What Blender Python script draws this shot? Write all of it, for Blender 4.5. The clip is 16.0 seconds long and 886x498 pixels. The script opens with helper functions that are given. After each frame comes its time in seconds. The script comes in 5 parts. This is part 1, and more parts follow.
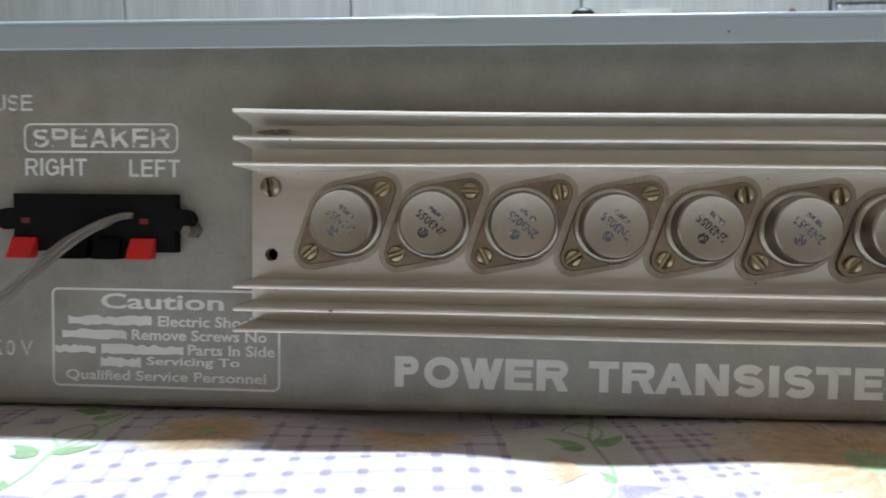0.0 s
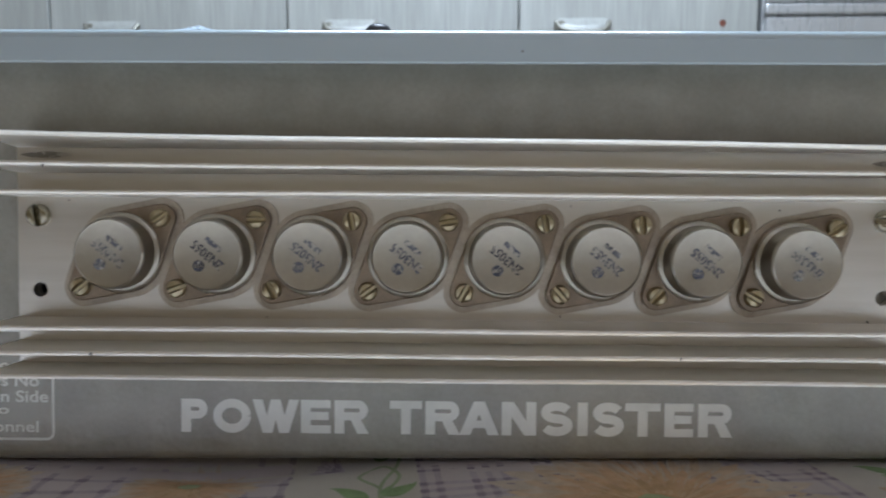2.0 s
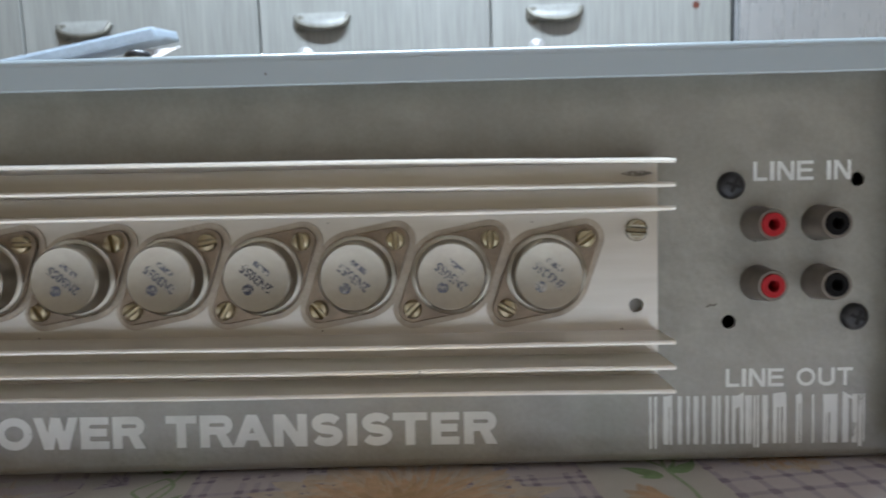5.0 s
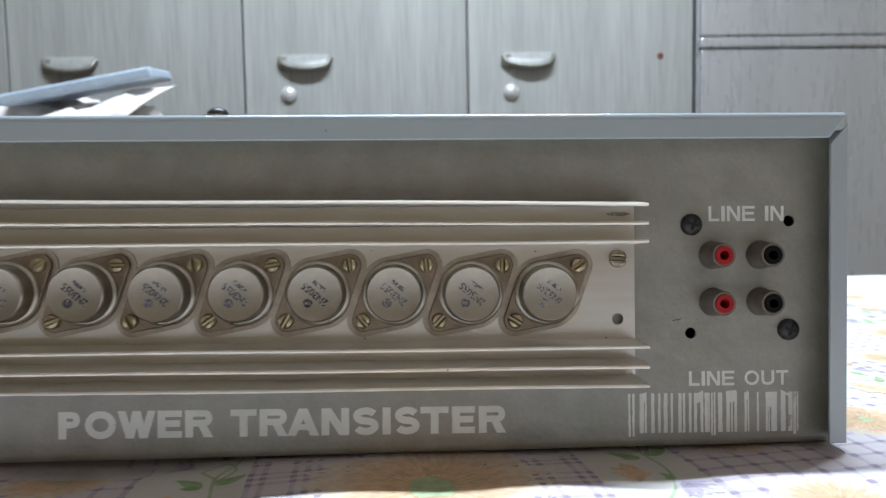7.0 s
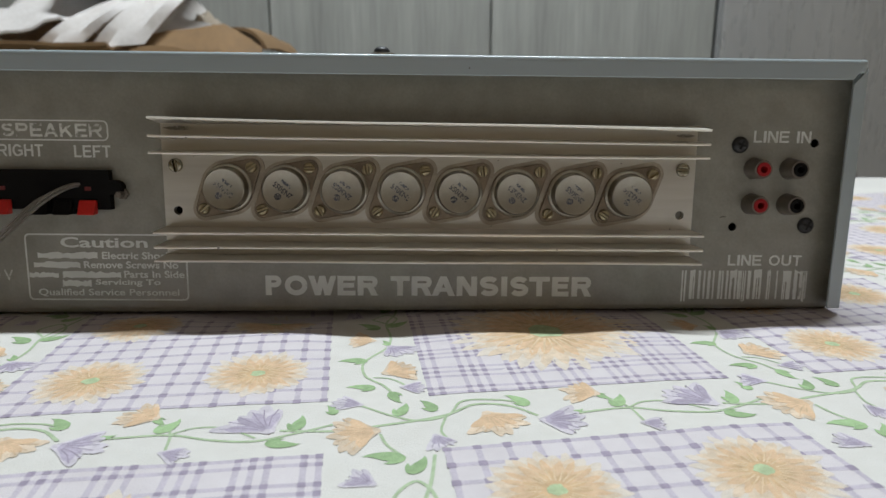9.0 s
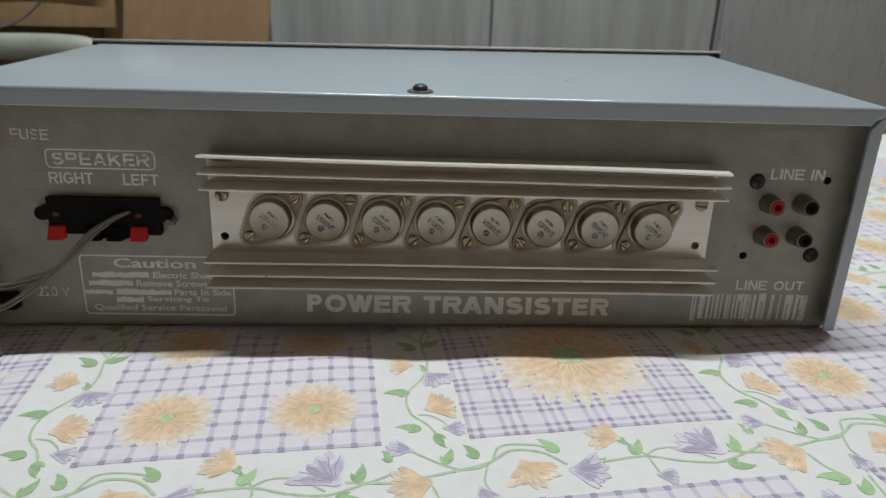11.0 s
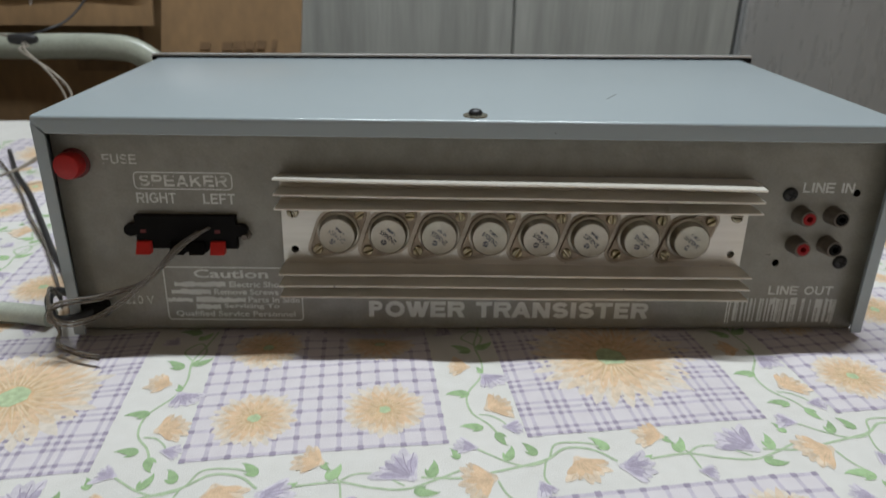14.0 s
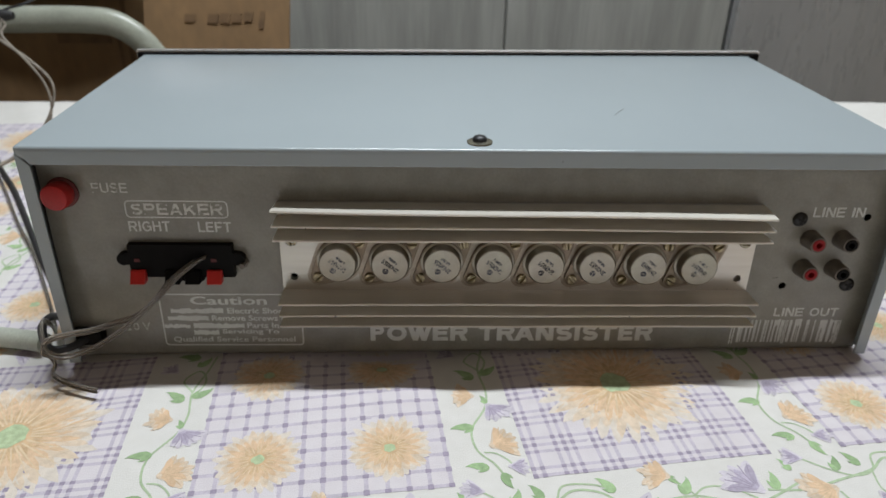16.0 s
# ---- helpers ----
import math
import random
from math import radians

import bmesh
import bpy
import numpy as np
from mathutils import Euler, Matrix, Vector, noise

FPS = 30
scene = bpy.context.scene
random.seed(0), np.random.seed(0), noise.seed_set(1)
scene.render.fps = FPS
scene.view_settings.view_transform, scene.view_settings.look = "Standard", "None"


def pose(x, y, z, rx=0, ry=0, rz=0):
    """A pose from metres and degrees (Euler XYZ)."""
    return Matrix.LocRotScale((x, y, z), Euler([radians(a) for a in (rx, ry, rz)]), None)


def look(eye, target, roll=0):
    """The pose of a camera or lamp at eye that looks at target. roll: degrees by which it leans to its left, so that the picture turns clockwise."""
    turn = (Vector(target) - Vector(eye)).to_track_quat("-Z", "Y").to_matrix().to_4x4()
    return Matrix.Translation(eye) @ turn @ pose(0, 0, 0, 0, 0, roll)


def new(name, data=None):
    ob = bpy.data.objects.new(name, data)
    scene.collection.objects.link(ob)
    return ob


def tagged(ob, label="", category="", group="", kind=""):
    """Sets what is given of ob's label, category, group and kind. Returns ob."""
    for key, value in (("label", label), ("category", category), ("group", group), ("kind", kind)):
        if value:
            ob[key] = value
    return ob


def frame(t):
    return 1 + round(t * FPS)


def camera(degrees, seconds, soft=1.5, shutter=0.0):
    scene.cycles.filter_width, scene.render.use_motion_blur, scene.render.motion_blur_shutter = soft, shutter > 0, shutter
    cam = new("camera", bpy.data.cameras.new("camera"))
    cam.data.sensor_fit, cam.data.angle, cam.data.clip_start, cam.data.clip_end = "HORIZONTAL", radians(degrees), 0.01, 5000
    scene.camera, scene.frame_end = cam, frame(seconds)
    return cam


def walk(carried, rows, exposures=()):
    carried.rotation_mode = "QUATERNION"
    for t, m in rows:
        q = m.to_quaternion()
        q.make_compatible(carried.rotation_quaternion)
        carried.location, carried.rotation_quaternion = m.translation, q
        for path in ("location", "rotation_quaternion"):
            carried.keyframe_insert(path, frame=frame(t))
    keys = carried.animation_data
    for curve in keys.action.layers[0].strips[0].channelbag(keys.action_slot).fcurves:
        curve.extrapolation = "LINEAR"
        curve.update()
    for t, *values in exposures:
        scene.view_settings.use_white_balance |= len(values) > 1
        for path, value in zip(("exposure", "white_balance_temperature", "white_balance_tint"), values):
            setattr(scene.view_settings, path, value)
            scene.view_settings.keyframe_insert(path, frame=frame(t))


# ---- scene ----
cam = camera(67.33, 16.0, soft=1.3, shutter=0.5)
cam.data.dof.use_dof, cam.data.dof.focus_distance, cam.data.dof.aperture_fstop = True, 0.265, 16.0
PATH = [
    (0, (-0.0508, -0.2057, 0.0758), (-0.1930, 1.7775, -0.1408), -0.30),
    (0.5, (-0.0421, -0.1951, 0.0764), (-0.1328, 1.7912, -0.1387), 0.17),
    (1, (-0.0305, -0.1926, 0.0762), (-0.0832, 1.7962, -0.1284), -0.04),
    (1.5, (-0.0182, -0.1904, 0.0806), (-0.0545, 1.7971, -0.1390), -0.17),
    (2, (-0.0022, -0.1884, 0.0820), (-0.0214, 1.8011, -0.1216), -0.26),
    (2.5, (0.0127, -0.1876, 0.0852), (0.0392, 1.7985, -0.1487), -0.34),
    (3, (0.0260, -0.1856, 0.0872), (0.0891, 1.7946, -0.1865), -0.51),
    (3.5, (0.0383, -0.1854, 0.0846), (0.1055, 1.7959, -0.1798), -1.08),
    (4, (0.0459, -0.1870, 0.0890), (0.0827, 1.7956, -0.1715), -1.45),
    (4.5, (0.0564, -0.1901, 0.0905), (0.0783, 1.7944, -0.1576), -1.36),
    (5, (0.0695, -0.1911, 0.0895), (0.0314, 1.7939, -0.1514), -1.89),
    (5.2, (0.0765, -0.1898, 0.0900), (0.0477, 1.7936, -0.1651), -2.17),
    (7.3, (0.0403, -0.2502, 0.0911), (0.1159, 1.7444, -0.0350), -0.66),
    (7.5, (0.0309, -0.2583, 0.0934), (0.1169, 1.7308, -0.0965), -0.48),
    (7.7, (0.0200, -0.2655, 0.0965), (0.1065, 1.6930, -0.2950), -0.35),
    (8, (0.0107, -0.2705, 0.0926), (0.0800, 1.6868, -0.3125), 0.46),
    (8.5, (0.0043, -0.2933, 0.0980), (0.0438, 1.6554, -0.3503), -0.05),
    (9, (-0.0025, -0.3164, 0.1069), (0.0504, 1.6289, -0.3547), 0.07),
    (9.5, (-0.0093, -0.3131, 0.1139), (0.0344, 1.5949, -0.4842), 0.27),
    (9.7, (-0.0108, -0.3143, 0.1295), (0.0383, 1.5675, -0.5462), 0.83),
    (11.8, (-0.0413, -0.3178, 0.1767), (0.0508, 1.5217, -0.6028), 1.32),
    (12, (-0.0465, -0.3188, 0.1760), (0.0309, 1.5152, -0.6180), 1.04),
    (12.5, (-0.0540, -0.3305, 0.1793), (0.0161, 1.4998, -0.6240), 1.28),
    (13, (-0.0494, -0.3444, 0.1855), (0.0248, 1.4805, -0.6296), 1.15),
    (13.5, (-0.0460, -0.3473, 0.1911), (0.0105, 1.4725, -0.6366), 0.49),
    (14, (-0.0453, -0.3353, 0.2010), (-0.0112, 1.4914, -0.6126), 0.41),
    (14.5, (-0.0456, -0.3178, 0.2160), (-0.0001, 1.5036, -0.6089), 0.43),
    (15, (-0.0467, -0.3133, 0.2199), (0.0047, 1.4872, -0.6492), 0.39),
    (15.5, (-0.0515, -0.3098, 0.2249), (-0.0055, 1.4545, -0.7160), 0.26),
    (16, (-0.0518, -0.3098, 0.2337), (0.0112, 1.4527, -0.7096), 0.60),
]
walk(cam, [(t, look(eye, target, roll)) for t, eye, target, roll in PATH], [(0.0, 0.88, 6000, 10), (2.0, 0.92, 5770, 10), (4.0, 1.02, 5840, 10), (5.2, 1.03, 5880, 10), (7.4, 0.64, 6180, 11), (7.9, 0.14, 6500, 10), (8.5, 0.05, 6660, 10), (9.0, 0.02, 6680, 9), (9.5, -0.29, 6580, 8), (11.0, -0.12, 6680, 10), (11.8, 0.0, 6690, 10), (12.5, 0.0, 6700, 10), (13.0, -0.13, 6740, 10), (13.5, -0.15, 6740, 9), (14.0, -0.14, 6740, 10), (14.5, -0.04, 6720, 10), (15.0, 0.02, 6740, 11), (16.0, -0.02, 6780, 12)])

# ---- world and lights ----
world = bpy.data.worlds.new("sky")
scene.world = world
world.use_nodes = True
sky = world.node_tree.nodes.new("ShaderNodeTexSky")
sky.sky_type, sky.sun_disc, sky.sun_elevation, sky.sun_rotation = "NISHITA", False, radians(40), radians(200)
world.node_tree.links.new(sky.outputs[0], world.node_tree.nodes["Background"].inputs[0])
world.node_tree.nodes["Background"].inputs[1].default_value = 0.1


def area_lamp(name, m, width, height, watts, colour):
    data = bpy.data.lights.new(name, "AREA")
    data.shape, data.size, data.size_y, data.energy, data.color = "RECTANGLE", width, height, watts, colour
    ob = new(name, data)
    ob.matrix_world = m
    return ob


# the unseen ceiling tube over the table, and an added warm fill from the front
area_lamp("ceiling_tube_lamp", look((0.10, 0.36, 1.93), (0.10, 0.36, 0.0)), 1.2, 0.05, 47.0, (0.865, 0.96, 1.045))
area_lamp("warm_front_fill", look((0.85, -1.78, 1.45), (0.85, 0.0, 0.90)), 1.8, 0.85, 1.7, (1.0, 0.71, 0.37))


# ---- materials ----
def mat(name, colour, rough=0.5, metal=0.0, vary=0.12, scale=40.0, bump=0.0, bump_scale=400.0, other=None, stretch=(1, 1, 1), island=0.0, spec=0.5, grain=0.06, mottle=0.0, polish=0.14, hammer=0.0):
    """A surface with stains at one scale, grain at another, and fine relief."""
    m = bpy.data.materials.new(name)
    m.use_nodes = True
    nodes, links = m.node_tree.nodes, m.node_tree.links
    shader = nodes["Principled BSDF"]
    shader.inputs["Roughness"].default_value, shader.inputs["Metallic"].default_value = rough, metal
    shader.inputs["Specular IOR Level"].default_value = spec
    place = nodes.new("ShaderNodeTexCoord")
    mapping = nodes.new("ShaderNodeMapping")
    mapping.inputs["Scale"].default_value = stretch
    links.new(place.outputs["Object"], mapping.inputs["Vector"])

    def noise_node(size, detail):
        n = nodes.new("ShaderNodeTexNoise")
        n.inputs["Scale"].default_value, n.inputs["Detail"].default_value = size, detail
        links.new(mapping.outputs["Vector"], n.inputs["Vector"])
        return n

    def mixed(kind, factor, first, second):
        n = nodes.new("ShaderNodeMix")
        n.data_type, n.blend_type = "RGBA", kind
        for socket, value in ((n.inputs["Factor"], factor), (n.inputs[6], first), (n.inputs[7], second)):
            if isinstance(value, (int, float)):
                socket.default_value = value
            elif isinstance(value, tuple):
                socket.default_value = (*value, 1.0)
            else:
                links.new(value, socket)
        return n.outputs[2]

    def ramp(source, low, high):
        n = nodes.new("ShaderNodeMapRange")
        n.inputs["From Min"].default_value, n.inputs["From Max"].default_value = low, high
        links.new(source, n.inputs["Value"])
        return n.outputs["Result"]

    dark = other or tuple(c * (1.0 - 2.2 * vary) for c in colour)
    stain = ramp(noise_node(scale, 4.0).outputs["Fac"], 0.36, 0.64)
    base = mixed("MIX", stain, colour, dark if other else tuple(max(0.0, c) for c in dark))
    fine = noise_node(scale * 9.0, 3.0)
    base = mixed("OVERLAY", grain * 4.0, base, fine.outputs["Fac"]) if grain else base
    if mottle:
        patch = nodes.new("ShaderNodeTexVoronoi")
        patch.inputs["Scale"].default_value = scale * 3.0
        links.new(mapping.outputs["Vector"], patch.inputs["Vector"])
        base = mixed("MULTIPLY", mottle, base, patch.outputs["Distance"])
    if island:
        info = nodes.new("ShaderNodeNewGeometry")
        hue = nodes.new("ShaderNodeHueSaturation")
        links.new(base, hue.inputs["Color"])
        links.new(ramp_to(nodes, links, info.outputs["Random Per Island"], 1.0 - island, 1.0 + island), hue.inputs["Value"])
        base = hue.outputs["Color"]
    links.new(base, shader.inputs["Base Color"])
    links.new(ramp_to(nodes, links, fine.outputs["Fac"], (1 - polish) * rough, min(1.0, (1 + polish) * rough)), shader.inputs["Roughness"])
    if bump:
        relief = nodes.new("ShaderNodeBump")
        relief.inputs["Strength"].default_value, relief.inputs["Distance"].default_value = bump, 0.0006
        height = noise_node(bump_scale, 3.0).outputs["Fac"]
        if hammer:
            cells = nodes.new("ShaderNodeTexVoronoi")
            cells.feature = "SMOOTH_F1"
            cells.inputs["Scale"].default_value, cells.inputs["Smoothness"].default_value = 165.0, 0.35
            warp = nodes.new("ShaderNodeVectorMath")
            warp.operation = "MULTIPLY_ADD"
            warp.inputs[1].default_value = (0.006, 0.006, 0.006)
            links.new(noise_node(120.0, 2.0).outputs["Color"], warp.inputs[0])
            links.new(mapping.outputs["Vector"], warp.inputs[2])
            links.new(warp.outputs["Vector"], cells.inputs["Vector"])
            total = nodes.new("ShaderNodeMath")
            total.operation = "MULTIPLY_ADD"
            total.inputs[1].default_value = hammer
            links.new(cells.outputs["Distance"], total.inputs[0])
            links.new(height, total.inputs[2])
            height = total.outputs["Value"]
        links.new(height, relief.inputs["Height"])
        links.new(relief.outputs["Normal"], shader.inputs["Normal"])
    return m


def ramp_to(nodes, links, source, low, high):
    n = nodes.new("ShaderNodeMapRange")
    n.inputs["To Min"].default_value, n.inputs["To Max"].default_value = low, high
    links.new(source, n.inputs["Value"])
    return n.outputs["Result"]


def worn_print(name, ink, ground, wear=0.45, scale=260.0):
    """Screen-printed ink, rubbed through to the paint below in places."""
    m = mat(name, ink, rough=0.55, vary=0.06, scale=60.0, grain=0.03)
    nodes, links = m.node_tree.nodes, m.node_tree.links
    shader = nodes["Principled BSDF"]
    old = shader.inputs["Base Color"].links[0].from_socket
    n = nodes.new("ShaderNodeTexNoise")
    n.inputs["Scale"].default_value, n.inputs["Detail"].default_value = scale, 5.0
    place = nodes.new("ShaderNodeTexCoord")
    links.new(place.outputs["Object"], n.inputs["Vector"])
    r = nodes.new("ShaderNodeMapRange")
    r.inputs["From Min"].default_value, r.inputs["From Max"].default_value = wear - 0.06, wear + 0.03
    links.new(n.outputs["Fac"], r.inputs["Value"])
    mix = nodes.new("ShaderNodeMix")
    mix.data_type = "RGBA"
    mix.inputs[6].default_value = (*ground, 1.0)
    links.new(r.outputs["Result"], mix.inputs["Factor"])
    links.new(old, mix.inputs[7])
    links.new(mix.outputs[2], shader.inputs["Base Color"])
    return m


COVER = mat("grey_blue_enamel", (0.342, 0.394, 0.412), 0.24, 0.0, 0.015, 5.0, 0.0, 900.0, grain=0.0, spec=0.9, polish=0.02)
PANEL = mat("grey_hammered_enamel", (0.262, 0.252, 0.214), 0.32, 0.0, 0.08, 75.0, 0.45, 240.0, grain=0.04, spec=0.85, hammer=0.55)
PRINT = worn_print("white_screen_print", (0.69, 0.70, 0.67), (0.262, 0.252, 0.214), 0.22)
FADED = worn_print("rubbed_screen_print", (0.68, 0.68, 0.64), (0.262, 0.252, 0.214), 0.43)
ALU = mat("extruded_aluminium", (0.80, 0.760, 0.675), 0.42, 0.42, 0.06, 60.0, 0.04, 300.0, stretch=(0.06, 1, 1), grain=0.04)
PLATE = mat("milled_aluminium_plate", (0.63, 0.605, 0.555), 0.30, 0.92, 0.05, 60.0, 0.0, 700.0, stretch=(0.08, 1, 1), grain=0.03, polish=0.10)
FLANGE = mat("dull_nickel_flange", (0.275, 0.220, 0.165), 0.34, 0.85, 0.12, 120.0, 0.06, 900.0)
CAN = mat("nickel_plated_can", (0.395, 0.368, 0.312), 0.32, 0.95, 0.05, 90.0, 0.0, 1500.0, grain=0.02, polish=0.08)
MICA = mat("greasy_mica_sheet", (0.43, 0.375, 0.305), 0.34, 0.65, 0.10, 150.0)
BRASS = mat("tarnished_brass", (0.49, 0.425, 0.285), 0.30, 1.0, 0.12, 300.0)
STEEL = mat("plated_screw_steel", (0.36, 0.33, 0.25), 0.26, 1.0, 0.10, 300.0)
BLACK_SCREW = mat("black_oxide_steel", (0.035, 0.035, 0.037), 0.40, 0.3, 0.10, 300.0)
INK = worn_print("dark_blue_stamp", (0.03, 0.032, 0.048), (0.40, 0.38, 0.33), 0.42, 900.0)
INK_FAINT = worn_print("faint_blue_stamp", (0.11, 0.115, 0.14), (0.40, 0.38, 0.33), 0.50, 900.0)
INK_MID = worn_print("blue_stamp", (0.085, 0.09, 0.115), (0.40, 0.38, 0.33), 0.44, 900.0)
INK_MID.node_tree.nodes["Principled BSDF"].inputs["Metallic"].default_value = 0.5
INK.node_tree.nodes["Principled BSDF"].inputs["Metallic"].default_value = 0.25
INK_FAINT.node_tree.nodes["Principled BSDF"].inputs["Metallic"].default_value = 0.6
INK_FAINT.node_tree.nodes["Principled BSDF"].inputs["Roughness"].default_value = 0.34
BLACK = mat("black_plastic", (0.007, 0.0065, 0.0065), 0.5, 0.0, 0.10, 120.0, spec=0.08)
# near-black that stands in for shade in gaps, openings and slots
INSIDE_SHADE = mat("inside_shade_black", (0.010, 0.010, 0.010), 0.8, 0.0, 0.05, 50.0)
RED = mat("red_plastic", (0.62, 0.022, 0.018), 0.38, 0.0, 0.06, 120.0)
RED_CAP = mat("dull_red_cap_plastic", (0.42, 0.012, 0.012), 0.42, 0.0, 0.08, 120.0)
RED_DARK = mat("shaded_red_plastic", (0.12, 0.007, 0.008), 0.45, 0.0, 0.06, 120.0)
RED_DEEP = mat("deep_red_plastic", (0.31, 0.008, 0.012), 0.50, 0.0, 0.06, 120.0, spec=0.25)
SLEEVE = mat("brown_grey_sleeve", (0.17, 0.145, 0.12), 0.40, 0.35, 0.10, 200.0)
RUBBER = mat("black_rubber", (0.02, 0.02, 0.02), 0.7, 0.0, 0.08, 120.0)
SILVER = mat("satin_front_aluminium", (0.78, 0.76, 0.73), 0.34, 0.9, 0.04, 90.0)
CORE = mat("tinned_wire_strands", (0.17, 0.14, 0.11), 0.40, 0.6, 0.14, 600.0)
CLEAR = mat("clear_pvc_wire", (0.66, 0.61, 0.55), 0.22, 0.0, 0.03, 160.0, grain=0.0)
CLEAR.node_tree.nodes["Principled BSDF"].inputs["Transmission Weight"].default_value = 0.85
PALE_WIRE = mat("pale_twin_wire", (0.328, 0.287, 0.238), 0.35, 0.0, 0.14, 160.0)
CORD = mat("black_mains_cord", (0.02, 0.02, 0.021), 0.5, 0.0, 0.1, 100.0)
PALE = mat("pale_green_plastic", (0.492, 0.516, 0.434), 0.45, 0.0, 0.06, 100.0)
CLOTH = mat("white_cotton_cloth", (0.677, 0.660, 0.620), 0.85, 0.0, 0.025, 14.0, 0.35, 1600.0, grain=0.03, spec=0.2)
GROUND = mat("lavender_white_ground", (0.660, 0.616, 0.631), 0.85, 0.0, 0.025, 14.0, 0.35, 1600.0, grain=0.03, spec=0.2)
CHECK = mat("lavender_print", (0.557, 0.508, 0.569), 0.85, 0.0, 0.05, 150.0, 0.3, 1600.0, spec=0.2)
KNOT = mat("dark_lavender_print", (0.368, 0.320, 0.400), 0.85, 0.0, 0.08, 300.0, 0.3, 1600.0, spec=0.2)
PETAL = mat("peach_print", (0.720, 0.515, 0.340), 0.85, 0.0, 0.07, 220.0, 0.3, 1600.0, island=0.07, spec=0.2)
PETAL_LIGHT = mat("pale_peach_print", (0.725, 0.590, 0.450), 0.85, 0.0, 0.08, 220.0, 0.3, 1600.0, island=0.10, spec=0.2)
PETAL_FRINGE = mat("faint_peach_print", (0.705, 0.630, 0.545), 0.85, 0.0, 0.05, 220.0, 0.3, 1600.0, spec=0.2)
PETAL_CORE = mat("deep_peach_print", (0.685, 0.480, 0.290), 0.85, 0.0, 0.10, 220.0, 0.3, 1600.0, spec=0.2)
VEIN = mat("orange_print", (0.693, 0.508, 0.334), 0.85, 0.0, 0.10, 220.0, 0.3, 1600.0, spec=0.2)
BUD_LIGHT = mat("pale_lilac_print", (0.625, 0.582, 0.628), 0.85, 0.0, 0.06, 320.0, 0.3, 1600.0, island=0.08, spec=0.2)
EYE = mat("pale_eye_print", (0.489, 0.590, 0.361), 0.85, 0.0, 0.10, 320.0, 0.3, 1600.0, spec=0.2)
RAY = mat("cream_print", (0.725, 0.566, 0.377), 0.85, 0.0, 0.06, 320.0, 0.3, 1600.0, spec=0.2)
BUD = mat("lilac_print", (0.470, 0.420, 0.510), 0.85, 0.0, 0.08, 320.0, 0.3, 1600.0, island=0.10, spec=0.2)
LEAF = mat("green_print", (0.351, 0.496, 0.270), 0.85, 0.0, 0.08, 320.0, 0.3, 1600.0, island=0.14, spec=0.2)
STEM = mat("pale_green_print", (0.445, 0.549, 0.361), 0.85, 0.0, 0.08, 320.0, 0.3, 1600.0, spec=0.2)
CARTON = mat("brown_cardboard", (0.257, 0.154, 0.072), 0.8, 0.0, 0.08, 9.0, 0.2, 300.0, stretch=(1, 1, 0.4))
CARTON_PRINT = mat("faded_carton_print", (0.175, 0.102, 0.048), 0.8, 0.0, 0.12, 60.0)
LINEN = mat("white_crumpled_linen", (0.720, 0.680, 0.651), 0.85, 0.0, 0.05, 20.0, 0.3, 600.0)
BEIGE = mat("beige_linen", (0.428, 0.361, 0.283), 0.85, 0.0, 0.10, 20.0, 0.3, 600.0)
BLUE = mat("pale_blue_paper", (0.410, 0.492, 0.574), 0.6, 0.0, 0.05, 20.0)
CREAM = mat("pale_enamelled_tube", (0.385, 0.406, 0.336), 0.30, 0.0, 0.06, 30.0)
SEAT = mat("dark_vinyl_seat", (0.05, 0.045, 0.04), 0.5, 0.0, 0.1, 40.0)
LOCKER = mat("streaky_grey_locker_paint", (0.385, 0.389, 0.361), 0.36, 0.0, 0.10, 16.0, 0.10, 120.0, stretch=(1.0, 1.0, 0.05), grain=0.07)
SEAM = mat("locker_seam_shadow_gap", (0.05, 0.05, 0.05), 0.8)
KNOB = mat("bright_plated_knob", (0.639, 0.639, 0.623), 0.3, 0.3, 0.06, 100.0)
CABINET = mat("smooth_silver_cabinet_paint", (0.480, 0.484, 0.479), 0.28, 0.35, 0.05, 7.0, 0.05, 60.0, stretch=(1, 1, 0.15), grain=0.02)
CHROME = mat("worn_chrome", (0.27, 0.26, 0.22), 0.45, 0.5, 0.1, 100.0)
RUST = mat("red_rust_mark", (0.20, 0.06, 0.035), 0.7, 0.0, 0.2, 200.0)
# tint of the unseen walls, chosen to warm bounce and metal reflections
WALL = mat("warm_bounce_plaster", (0.389, 0.287, 0.176), 0.85, 0.0, 0.05, 3.0, 0.2, 80.0)
CEILING = mat("white_ceiling_plaster", (0.607, 0.598, 0.574), 0.9, 0.0, 0.03, 3.0)
FLOOR = mat("grey_terrazzo", (0.295, 0.279, 0.254), 0.45, 0.0, 0.10, 12.0, mottle=0.25)
WOOD = mat("brown_table_wood", (0.24, 0.14, 0.075), 0.5, 0.0, 0.15, 8.0, stretch=(0.15, 1, 1))
SMUDGE = mat("dark_grease_smudge", (0.17, 0.155, 0.14), 0.6, 0.3, 0.3, 300.0)
GREASE = worn_print("thin_grease_film", (0.27, 0.25, 0.22), (0.50, 0.48, 0.44), 0.46, 500.0)
CHIP = mat("bare_paint_chip", (0.85, 0.86, 0.86), 0.3, 0.0, 0.1, 300.0)


